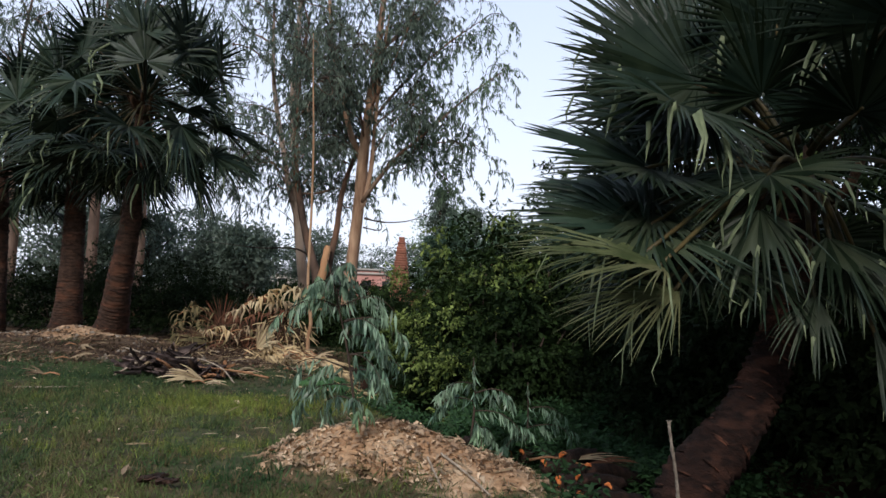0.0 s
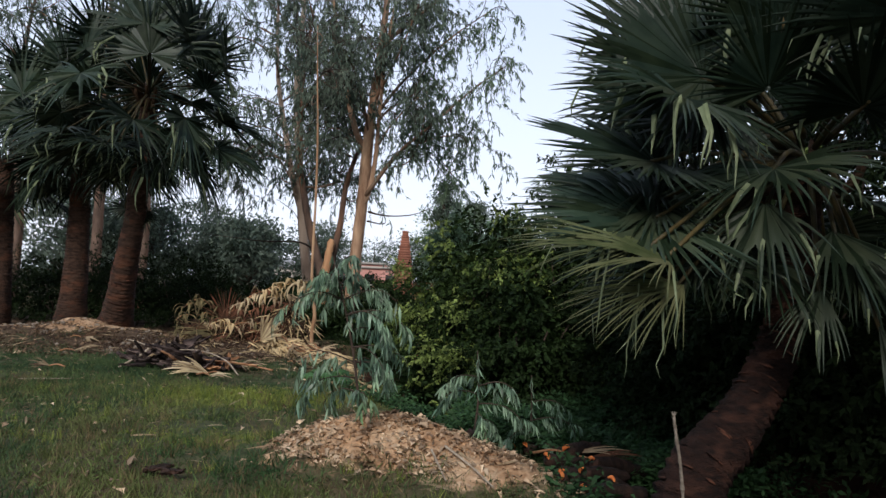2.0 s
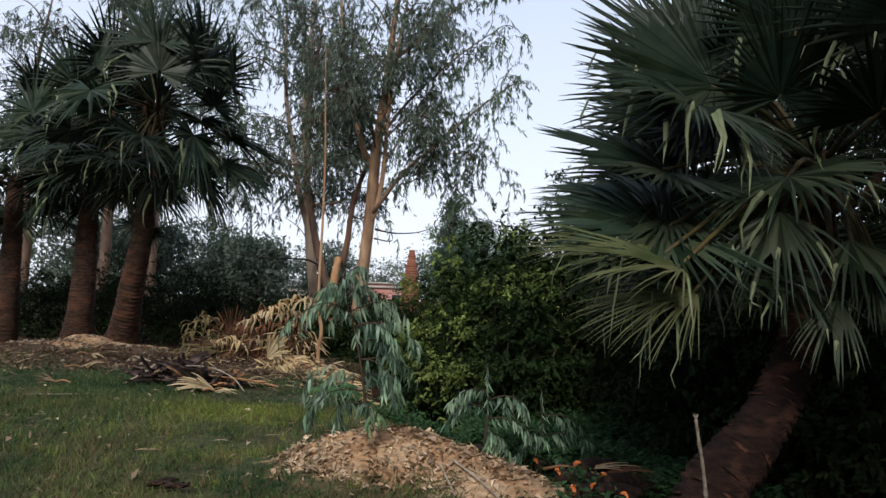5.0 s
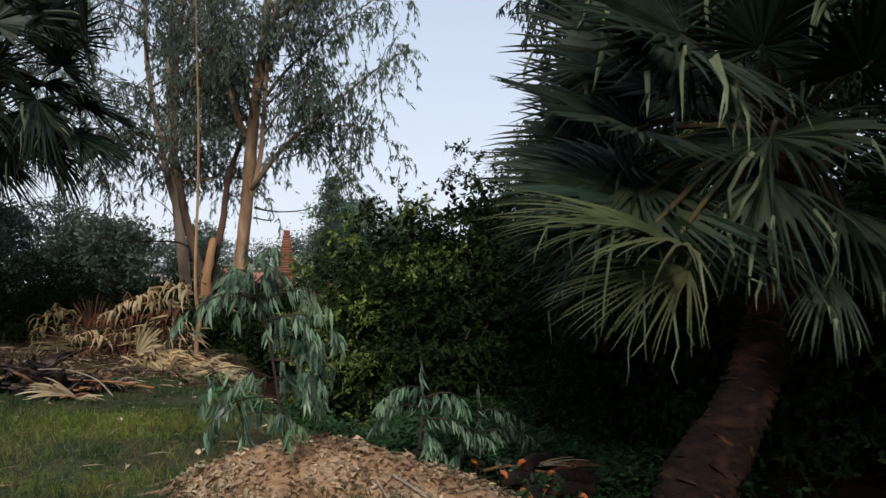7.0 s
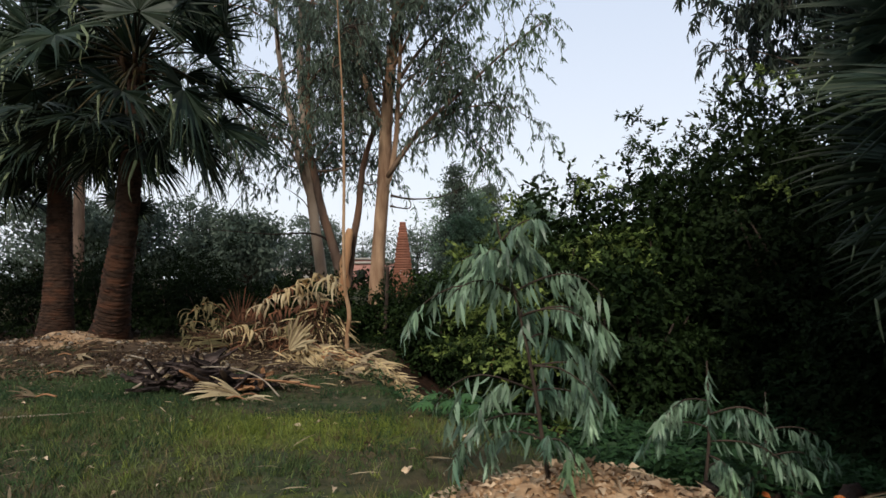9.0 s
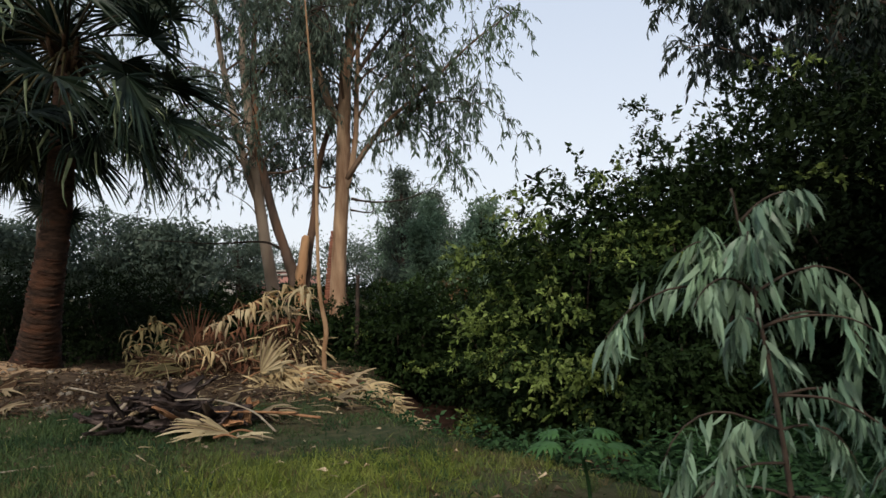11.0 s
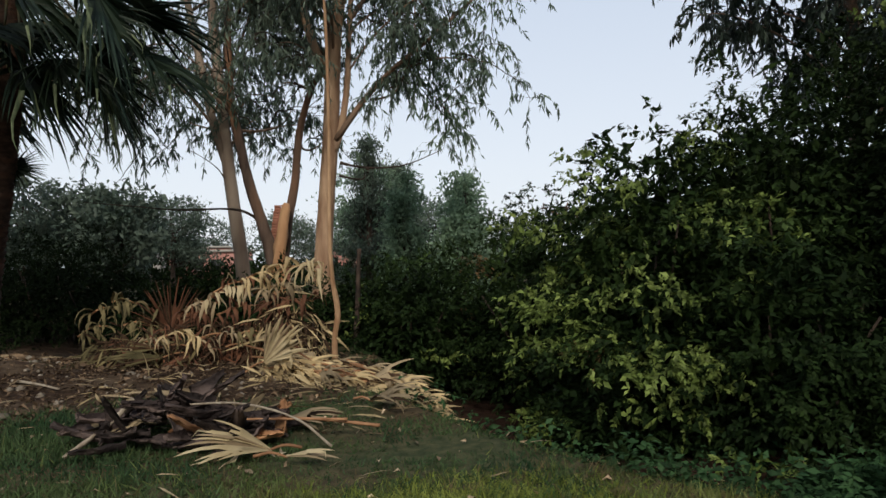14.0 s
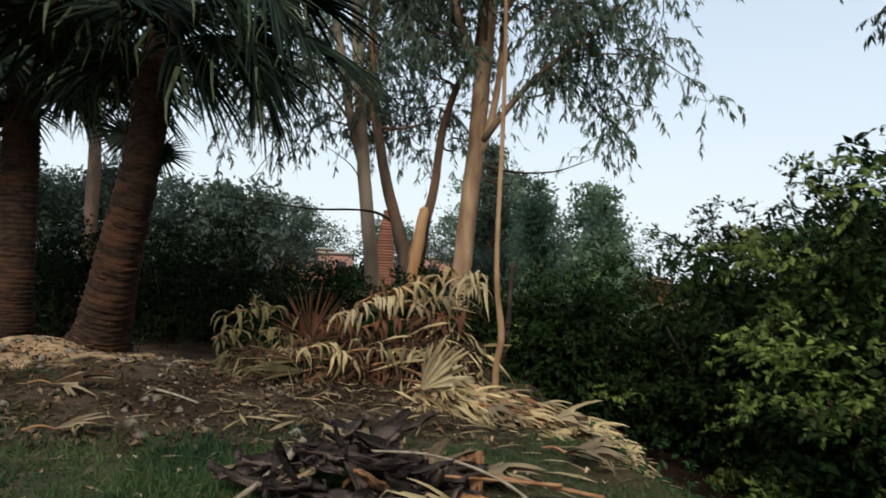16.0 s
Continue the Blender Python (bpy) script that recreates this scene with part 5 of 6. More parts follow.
for k, (x, y, top, rx) in enumerate([(-14.6, 40, 5.6, 2.2), (-12.0, 41, 4.8, 2.0), (-17.5, 38, 5.0, 2.3), (-21, 40, 5.6, 2.6), (-9.8, 30, 3.9, 1.5), (-13.0, 30, 4.2, 1.8), (-16, 29, 4.4, 1.9), (-24, 34, 6, 2.6), (-7.8, 27, 3.6, 1.2), (-29, 40, 6.5, 3),
                                   (3.6, 38, 4.2, 2.0), (-3.0, 60, 5.0, 2.4), (2.0, 58, 6.0, 2.6), (-24, 70, 7, 3.5), (-16, 85, 6.5, 3.5), (8, 75, 8, 4), (14, 60, 5, 3), (-36, 75, 9, 4.5), (-12, 100, 7, 4), (1, 110, 8, 4.5)]):
    far_tree("field_tree", x, y, top, rx, "dusky field tree with an uneven crown", 420 + k, M_FAR_HAZY, 480 if y > 35 else 800, 0.18 + y * 0.0025)
# low growth that closes the far edge of the field
for k in range(16):
    x = -44 + 5.4 * k
    shrub("field_hedge", x, 62 + 6 * math.sin(k * 1.7), 3.2, 1.6, 1.95 + 0.35 * math.sin(k * 2.3), "low dark hedge across the far field", 500 + k, 200, 0.30, M_SCRUB, 0.0, 0.0, "hedge", "field hedges", per=9, stems=4)

# ---- buildings beyond the field ----
def box(x0, x1, y0, y1, z0, z1):
    v = np.array([(x, y, z) for z in (z0, z1) for y in (y0, y1) for x in (x0, x1)], dtype=float)
    return v, np.array([(0, 2, 3, 1), (4, 5, 7, 6), (0, 1, 5, 4), (2, 6, 7, 3), (0, 4, 6, 2), (1, 3, 7, 5)])


def low_house(x, y, w, d, h, wall, label, openings, pitched=True):
    b = (x, y, float(height(x, y)))
    root = empty("low_house", b, label, "house", "houses beyond the field")
    part("wall", box(x - w / 2, x + w / 2, y, y + d, b[2] - 0.1, b[2] + h), wall, root)
    z = b[2] + h
    if pitched:
        e = 0.35
        v = np.array([(x - w / 2 - e, y - e, z - 0.05), (x + w / 2 + e, y - e, z - 0.05), (x + w / 2 + e, y + d / 2, z + 0.9), (x - w / 2 - e, y + d / 2, z + 0.9), (x - w / 2 - e, y + d + e, z - 0.05), (x + w / 2 + e, y + d + e, z - 0.05)])
        v = np.concatenate([v, v + (0, 0, 0.08)])
        f = np.array([(0, 3, 2, 1), (3, 4, 5, 2), (6, 7, 8, 9), (9, 8, 11, 10), (0, 1, 7, 6), (4, 10, 11, 5), (0, 6, 9, 3), (3, 9, 10, 4), (1, 2, 8, 7), (2, 5, 11, 8)])
        part("roof", (v, f), M_ROOF, root)
    else:
        part("roof", box(x - w / 2 - 0.2, x + w / 2 + 0.2, y - 0.2, y + d + 0.2, z, z + 0.25), M_WALL, root)
    for k in range(openings):
        cx = x - w / 2 + w * (k + 0.5) / openings
        win = part("window", box(cx - 0.5, cx + 0.5, y - 0.03, y + 0.05, b[2] + 1.0, b[2] + 2.1), M_DARK, root)
        part("sill", box(cx - 0.6, cx + 0.6, y - 0.12, y + 0.02, b[2] + 0.92, b[2] + 1.0), M_WALL, win)
    return root


low_house(-18.6, 76, 7.5, 5, 2.7, M_WALL, "pale low house with a tin roof", 3)
low_house(-8.6, 78, 4.5, 5, 2.8, M_PINK, "pink-washed flat-roofed house beyond the field", 2, False)
low_house(-14.0, 92, 9.0, 6, 3.6, M_PINK, "pink-washed low house beyond the field", 4, False)
low_house(3.2, 76, 6.0, 5, 2.9, M_PINK, "pink-washed house with a tin roof", 2)

# a tapering tower of red brick far off
T = (-3.5, 47.0, float(height(-3.5, 47.0)))
tower = empty("brick_tower", T, "tapering red brick tower rising beyond the field", "tower")
courses = 30
for k in range(courses):
    f = k / courses
    w = 0.60 * (1 - f) ** 0.8 + 0.12 + (0.03 if k % 2 else 0)
    part("brick_course", box(T[0] - w, T[0] + w, T[1] - w, T[1] + w, T[2] + 4.9 * f, T[2] + 4.9 * (f + 1 / courses) - 0.012), M_BRICK, tower)

M_BURNT = mat("blackened_stalk", (0.012, 0.009, 0.008), (0.045, 0.026, 0.020), 14, 0.9, 0.8, 60, c3=(0.08, 0.04, 0.028), obj=0.3)


# ---- the heap of dead fronds ----
def dead_frond(at, axis, facing, radius, material, label, seed, stem=0.7, droop=0.6, spread=1.7, crumple=0.10, segments=34, width=0.85, broken=0.15, fold=0.3, join=0.46):
    q = np.random.default_rng(seed)
    hub = np.asarray(at, dtype=float)
    v, f, tip = fan(hub, axis, facing, radius, q, segments=segments, spread=spread, droop=droop, broken=broken, crumple=crumple, width=width, fold=fold, join=join, taper=0.5)
    v[:, 2] = np.maximum(v[:, 2], height(v[:, 0], v[:, 1]) + 0.012 + 0.02 * q.random(len(v)))
    root = empty("dead_frond", hub, label, "palm frond", "dead fronds")
    part("blade", (v, f, np.where(tip == 2, 1, 0)), [material, M_STRAW_DULL if material in (M_STRAW, M_STRAW_PALE) else M_FIBRE], root, "", hub)
    if stem:
        e = hub - unit(axis) * stem
        e[2] = max(e[2], float(height(e[0], e[1])) + 0.02)
        part("stalk", stalk(e, hub + unit(axis) * 0.04, 0.013, 0.008, 0.03), M_STALK_ORANGE, root, "dry brown stalk")
    return root


M_STRAW_PALE = mat("pale_dead_palm_fan", (0.44, 0.35, 0.20), (0.62, 0.52, 0.33), 4, 0.75, 0.2, 50, trans=0.12)
STRAW, DULL, FADE = "straw-coloured dead palm frond in the heap", "weathered grey-brown dead palm frond", "half-green withered palm frond in the heap"
# the pale fan standing in the middle, the russet one, the drooping ones on top
dead_frond((-3.50, 13.45, 0.36), (0.62, -0.05, 0.78), (0.05, -1, 0.15), 0.66, M_STRAW_PALE, "pale stiff dead palm fan standing on the heap", 601, 0.4, 0.35, 0.62, 0.04, 13, 1.05, 0.12, 0.3, 0.66)
dead_frond((-4.72, 15.1, 0.62), (0.05, 0, 1), (0.2, -1, 0.2), 0.72, M_RUSSET, "upright russet-brown dead palm fan", 602, 0.5, 0.15, 1.3, 0.06, 34, 0.9, 0.05)
def drape(a, b, length, material, label, seed, strips=12, sag=0.06):
    """A dead frond fallen over the heap: broad torn strips hang from its bent rib."""
    q = np.random.default_rng(seed)
    a, b = np.asarray(a, dtype=float), np.asarray(b, dtype=float)
    root = empty("dead_frond", a, label, "palm frond", "dead fronds")
    rib = smooth_line([a, (a + b) / 2 + (0, -0.04, sag), b], 10)
    part("stalk", tube(rib, np.linspace(0.013, 0.008, 10), 6, 0.05, seed), M_STALK_ORANGE, root, "dry brown stalk", a)
    d0 = unit(b - a)
    for k in range(strips):
        u = (k + q.uniform(0.1, 0.9)) / strips * 8.9
        i = int(u)
        p = rib[i] * (1 - u + i) + rib[i + 1] * (u - i)
        L, w = length * q.uniform(0.6, 1.2), q.uniform(0.014, 0.030)
        d = unit(d0 * q.uniform(-0.2, 0.9) + np.array([0, -0.55, 0.25]) + 0.35 * q.standard_normal(3))
        turn = unit(np.cross(d, (0, 0, 1.0)) + 0.5 * q.standard_normal(3))
        fall = q.uniform(0.55, 1.5)
        v = []
        for j in range(6):
            t = j / 5
            e = unit(d * (1 - t) ** 1.3 + np.array([0, 0, -1.0]) * fall * (0.15 + t) + 0.10 * q.standard_normal(3))
            side = unit(turn - e * (turn @ e))
            h = w * (1.0 if t < 0.55 else max(0.06, 1 - ((t - 0.55) / 0.45) ** 1.3))
            v += [p - side * h, p + np.cross(side, e) * h * 0.5, p + side * h]
            p = p + e * L / 5
        f = []
        for j in range(5):
            c = 3 * j
            f += [(c, c + 1, c + 4, c + 3), (c + 1, c + 2, c + 5, c + 4)]
        v = np.array(v)
        v[:, 2] = np.maximum(v[:, 2], height(v[:, 0], v[:, 1]) + 0.012)
        part("blade", (v, np.array(f)), material, root, "", v[0])
    return root


for k, (a, b, length, mt, strips) in enumerate([
        ((-3.32, 14.40, 1.43), (-2.78, 14.25, 1.34), 0.46, M_STRAW, 12), ((-3.05, 14.32, 1.47), (-2.86, 14.05, 1.40), 0.56, M_STRAW_PALE, 9), ((-3.80, 14.50, 1.26), (-3.32, 14.40, 1.38), 0.40, M_STRAW, 13),
        ((-4.25, 14.65, 1.02), (-3.68, 14.48, 1.22), 0.32, M_STRAW_PALE, 15), ((-4.20, 14.70, 1.10), (-3.60, 14.52, 1.28), 0.28, M_RUSSET, 12), ((-4.50, 14.75, 0.92), (-4.10, 14.65, 1.00), 0.34, M_STRAW_DULL, 12),
        ((-3.65, 14.46, 1.12), (-3.10, 14.42, 1.18), 0.42, M_STRAW_DULL, 14), ((-3.40, 14.45, 0.95), (-2.90, 14.35, 1.00), 0.40, M_RUSSET, 12), ((-4.10, 14.60, 0.85), (-3.50, 14.50, 0.95), 0.36, M_RUSSET, 14),
        ((-5.48, 15.30, 1.02), (-5.15, 15.20, 0.98), 0.42, M_GREENISH, 11), ((-5.80, 15.50, 0.84), (-5.45, 15.35, 0.92), 0.36, M_GREENISH, 11), ((-5.95, 15.50, 0.56), (-5.55, 15.35, 0.70), 0.32, M_GREENISH, 12),
        ((-5.30, 15.10, 0.72), (-4.90, 15.00, 0.70), 0.36, M_GREENISH, 12), ((-4.78, 14.42, 0.60), (-4.28, 14.28, 0.60), 0.34, M_STRAW, 13), ((-4.35, 14.32, 0.56), (-3.82, 14.20, 0.62), 0.32, M_STRAW_DULL, 13),
        ((-3.90, 14.25, 0.60), (-3.42, 14.18, 0.62), 0.28, M_GREENISH, 12), ((-4.60, 14.85, 0.80), (-4.20, 14.75, 0.85), 0.40, M_RUSSET, 12), ((-5.20, 14.75, 0.45), (-4.75, 14.60, 0.52), 0.30, M_STRAW_DULL, 12)]):
    drape(a, b, length, mt, STRAW if mt in (M_STRAW, M_STRAW_PALE) else FADE if mt == M_GREENISH else DULL, 610 + k, strips)
for k, (at, ax, r, wide, mt) in enumerate([((-4.75, 14.55, 0.46), (-1.0, -0.1, -0.06), 0.75, 0.22, M_GREENISH), ((-4.70, 14.45, 0.36), (-1.0, -0.3, -0.10), 0.70, 0.30, M_GREENISH), ((-3.75, 14.2, 0.50), (0.8, -0.3, 0.15), 0.55, 0.30, M_STRAW)]):
    dead_frond(at, ax, (0.1, -0.7, 0.7), r, mt, FADE if mt == M_GREENISH else STRAW, 640 + k, 0.3, 0.3, wide, 0.06, 6, 1.0, 0.1, 0.3, 0.5)
# the tongue of straw fronds that runs down to the ditch
q = np.random.default_rng(66)
for k in range(40):
    t = k / 39
    x = -3.45 + 1.65 * t + q.uniform(-0.18, 0.18)
    y = 13.85 - 0.95 * t + q.uniform(-0.35, 0.25)
    z = 0.38 - 0.72 * t + q.uniform(-0.10, 0.10)
    z = max(z, float(height(x, y)) + 0.06)
    dead_frond((x, y, z), (0.75 + 0.3 * q.standard_normal(), -0.55 + 0.35 * q.standard_normal(), -0.22 + 0.10 * q.standard_normal()), (q.uniform(-0.3, 0.3), -0.55, 0.8), q.uniform(0.42, 0.64), M_STRAW if q.random() < 0.75 else M_STRAW_DULL,
               "straw-coloured dead palm frond lying on the slope", 650 + k, 0.35, 0.7, q.uniform(0.3, 0.6), 0.16, 8, 1.25, 0.2)
# torn blades strewn over the tongue, layer on layer
n = 900
r = np.random.default_rng(67)
t = r.random(n)
x, y = -3.5 + 1.75 * t + r.normal(0, 0.16, n), 13.8 - 0.95 * t + r.normal(0, 0.22, n)
p = np.stack([x, y, 0.34 - 0.68 * t + r.uniform(-0.16, 0.12, n)], 1)
p[:, 2] = np.maximum(p[:, 2], height(x, y) + 0.02)
L = r.uniform(0.25, 0.6, n)
stuff("torn_frond_blades", scatter(*LANCE, p, np.stack([0.7 + 0.5 * r.standard_normal(n), -0.6 + 0.5 * r.standard_normal(n), -0.28 + 0.16 * r.standard_normal(n)], 1), r.standard_normal((n, 3)) * 0.5 + (0, -0.4, 1), np.stack([r.uniform(0.03, 0.06, n), L * 0.8, L * 0.4], 1)), M_STRAW, "layers of torn straw-coloured palm blades", "palm litter")
# the loose mass of the heap: torn blades hanging over one another
for seed, count, mt, lo, hi, name, lb in ((68, 150, M_STRAW, -3.7, -2.7, "heap_straw_blades", "straw-coloured palm blades hanging from the heap"), (69, 700, M_FIBRE, -5.7, -2.8, "heap_dark_blades", "dark brown palm blades in the heap"),
                                          (70, 420, M_RUSSET, -5.4, -3.2, "heap_brown_blades", "brown palm blades in the heap"), (71, 300, M_GREENISH, -5.8, -4.3, "heap_fading_blades", "half-green palm blades in the heap")):
    r = np.random.default_rng(seed)
    x = r.uniform(lo, hi, count)
    top = np.interp(x, [-5.8, -5.2, -4.6, -3.9, -3.3, -2.7], [0.30, 0.65, 0.62, 0.78, 1.08, 0.85]) + 0.14 * np.sin(9 * x + seed)
    u = r.random(count) ** 0.75
    y = np.interp(x, [-5.8, -4.5, -3.0], [15.35, 14.85, 14.5]) - 0.35 * (1 - u) + r.normal(0, 0.16, count)
    p = np.stack([x, y, height(x, y) * (1 - u) + top * u], 1)
    L = r.uniform(0.18, 0.45, count)
    al = np.stack([r.normal(0, 0.75, count), -0.35 + 0.35 * r.standard_normal(count), -0.75 + 0.45 * r.standard_normal(count)], 1)
    v, f = scatter(*LANCE, p, al, r.standard_normal((count, 3)) * 0.5 + (0, -0.7, 0.6), np.stack([r.uniform(0.018, 0.04, count), L, L * 0.6], 1))
    v[:, 2] = np.maximum(v[:, 2], height(v[:, 0], v[:, 1]) + 0.01)
    stuff(name, (v, f), mt, lb, "palm litter")
# fronds flat on the grass
for k, (x, y, ax, r, mt) in enumerate([(-3.36, 10.40, (-1, -0.12, 0.0), 0.66, M_STRAW_PALE), (-3.30, 10.20, (1, -0.35, 0.0), 0.42, M_STRAW_PALE), (-6.35, 12.2, (1, 0.25, 0.0), 0.5, M_STRAW_DULL), (-5.6, 10.3, (-1, -0.1, 0), 0.32, M_STRAW_DULL),
                                     (-7.0, 13.6, (1, -0.1, 0), 0.7, M_STRAW_DULL), (-3.3, 11.4, (0.9, -0.4, 0), 0.6, M_STRAW_DULL), (-2.5, 11.9, (0.6, -0.7, 0), 0.6, M_STRAW_DULL)]):
    dead_frond(on_ground(x, y, 0.06), ax, (0.1, -0.25, 1), r, mt, "dry flattened palm frond lying on the grass", 700 + k, 0.2, 0.5, 0.3 if k == 1 else 0.6, 0.12, 5 if k == 1 else 12, 1.05, 0.1 if k == 1 else 0.25, 0.3, 0.5)


# ---- the heap of dark leaf bases and stalks ----
def leaf_base(at, axis, facing, length, wide, material, label, seed, curl=0.6):
    """A trough-shaped palm leaf base, split at its wide end."""
    q = np.random.default_rng(seed)
    a = unit(axis)
    s = unit(np.cross(a, facing))
    n = np.cross(s, a)
    rows, cols = 7, 7
    v = []
    for layer in (0, 1):
        for i in range(rows):
            t = i / (rows - 1)
            w = wide * (1 - 0.72 * t ** 0.7)
            for j in range(cols):
                u = j / (cols - 1) * 2 - 1
                split = 0.12 * length * (abs(u) < 0.2) * (i == 0)
                p = np.asarray(at) + a * (t * length + split) + s * u * w + n * (curl * wide * (u * u) * (1 - 0.4 * t) + 0.12 * length * t * t - layer * 0.014)
                v.append(p + q.standard_normal(3) * 0.006)
    f = []
    k0 = rows * cols
    for i in range(rows - 1):
        for j in range(cols - 1):
            b = i * cols + j
            f += [(b, b + 1, b + cols + 1, b + cols), (k0 + b, k0 + b + cols, k0 + b + cols + 1, k0 + b + 1)]
    for i in range(rows - 1):
        for j in (0, cols - 1):
            b = i * cols + j
            f.append((b, b + cols, k0 + b + cols, k0 + b))
    for j in range(cols - 1):
        for i in (0, rows - 1):
            b = i * cols + j
            f.append((b, b + 1, k0 + b + 1, k0 + b))
    v = np.array(v)
    v[:, 2] = np.maximum(v[:, 2], height(v[:, 0], v[:, 1]) + 0.004)
    ob = part("palm_leaf_base", (v, np.array(f)), material, None, "", None, True)
    return tagged(ob, label, "palm husk", "heap of leaf bases")


q = np.random.default_rng(77)
for k in range(95):
    a, rr = q.uniform(0, 6.283), math.sqrt(q.random())
    x, y = -4.02 + 0.74 * rr * math.cos(a), 10.95 + 0.45 * rr * math.sin(a)
    z = float(height(x, y)) + 0.02 + 0.32 * (1 - rr) + q.uniform(0, 0.07)
    orange, tan = k % 10 == 5, k % 8 == 3
    leaf_base((x, y, z), (q.uniform(-1, 1), q.uniform(-0.8, 0.5), q.uniform(-0.2, 0.42)), (q.uniform(-0.6, 0.6), q.uniform(-0.9, 0.2), 0.9), q.uniform(0.20, 0.48), q.uniform(0.035, 0.085), M_STALK_ORANGE if orange else M_STRAW_DULL if tan else M_HUSK,
              "curled orange-brown palm leaf base on the dark heap" if orange else "dry tan palm leaf base on the dark heap" if tan else "dark curled palm leaf base in a heap", 800 + k)


def dry_stalk(points, r0, r1, material, label, name="dry_stalk", cat="stalk"):
    return tagged(part(name, tube(smooth_line(points, 24), np.linspace(r0, r1, 24), 7, 0.12), material, None, "", points[0], True), label, cat, "loose stalks")


g = lambda x, y, dz: on_ground(x, y, dz)
dry_stalk([g(-3.55, 11.15, 0.16), g(-3.0, 10.95, 0.15), g(-2.55, 10.8, 0.10)], 0.010, 0.014, M_STALK_ORANGE, "straight orange-brown palm stalk across the heap")
dry_stalk([g(-4.1, 10.85, 0.30), g(-3.6, 10.75, 0.33), g(-3.2, 10.6, 0.24), g(-2.95, 10.45, 0.06)], 0.007, 0.010, M_STICK, "arched tan palm stalk over the heap")
dry_stalk([g(-3.7, 10.8, 0.2), g(-3.3, 10.8, 0.2), g(-2.8, 10.85, 0.16)], 0.008, 0.011, M_STALK_ORANGE, "thin orange-brown palm stalk")
dry_stalk([g(-4.75, 10.55, 0.03), g(-4.5, 10.7, 0.2), g(-4.35, 10.8, 0.36)], 0.014, 0.02, M_STICK, "pale grey palm stalk leaning on the heap")
dry_stalk([g(-5.5, 9.4, 0.02), g(-5.0, 9.5, 0.03), g(-4.6, 9.62, 0.02)], 0.010, 0.006, M_STICK, "thin dry stick on the grass", "dry_stick", "stick")
dry_stalk([g(-6.1, 13.6, 0.03), g(-5.8, 13.35, 0.04), g(-5.5, 13.1, 0.03)], 0.016, 0.010, M_STICK, "pale dry stick on the bank", "dry_stick", "stick")
dry_stalk([g(0.1, 5.75, 0.03), g(0.3, 5.5, 0.05), g(0.45, 5.25, 0.04)], 0.010, 0.005, M_STICK, "pale broken stick on the mound", "dry_stick", "stick")
dry_stalk([g(0.0, 5.7, 0.03), g(0.12, 5.35, 0.04)], 0.009, 0.006, M_STICK, "short twig on the mound", "dry_stick", "stick")
# the stake beside the walk
kq = np.random.default_rng(77)
M_STAKE = mat("weathered_stake_bark", (0.085, 0.070, 0.055), (0.30, 0.26, 0.21), 60, 0.9, 0.5, 90, c3=(0.16, 0.13, 0.10))
sl = smooth_line([(0.87, 2.55, float(height(0.87, 2.55)) - 0.1), (0.862, 2.55, 0.4), (0.848, 2.552, 0.72), (0.842, 2.548, 0.98), (0.812, 2.55, 1.20)], 60)
sr = np.linspace(0.0072, 0.0044, 60) * kq.uniform(0.86, 1.14, 60)
sr[::9] *= 1.35
stake = tagged(part("garden_stake", tube(sl, sr, 8, 0.14, 5), M_STAKE, None, "", sl[0]), "thin knotty grey stake stuck in the ground", "stake", "loose stalks")
for k in range(7):
    t0, a = (59, 0.9 * k) if k < 4 else (18 + 11 * (k - 4), 2.1 * k)
    o = np.array([math.cos(a), math.sin(a), 1.6 if k < 4 else 0.7]) * (0.008 if k < 4 else 0.007)
    part("splinter", tube([sl[t0] - (0, 0, 0.004), sl[t0] + 0.6 * o, sl[t0] + o], [0.003, 0.002, 0.0008], 5, 0.1, k), M_STAKE, stake)

# a grey bare stem in the thicket, a charred stump on the mound, a black scrap on the lawn
dry_stalk([(-2.22, 16.0, float(height(-2.22, 16.0)) - 0.05), (-2.18, 16.0, 0.6), (-2.13, 16.0, 1.7)], 0.045, 0.032, M_TWIG, "grey bare stem standing in the thicket", "bare_stem", "stem")
stump = dry_stalk([g(0.30, 6.26, -0.06), g(0.31, 6.25, 0.04), g(0.33, 6.24, 0.10)], 0.075, 0.05, M_BURNT, "small charred stump on the earth mound", "charred_stump", "stump")
for k, (x, y) in enumerate([(-1.98, 5.30), (-1.85, 5.26)]):
    leaf_base(on_ground(x, y, 0.05), (1, 0.2 - 0.5 * k, 0.06), (0.1, -0.3, 1), 0.2, 0.035, M_BURNT, "black rotten scrap of palm husk on the lawn", 960 + k, 0.5)

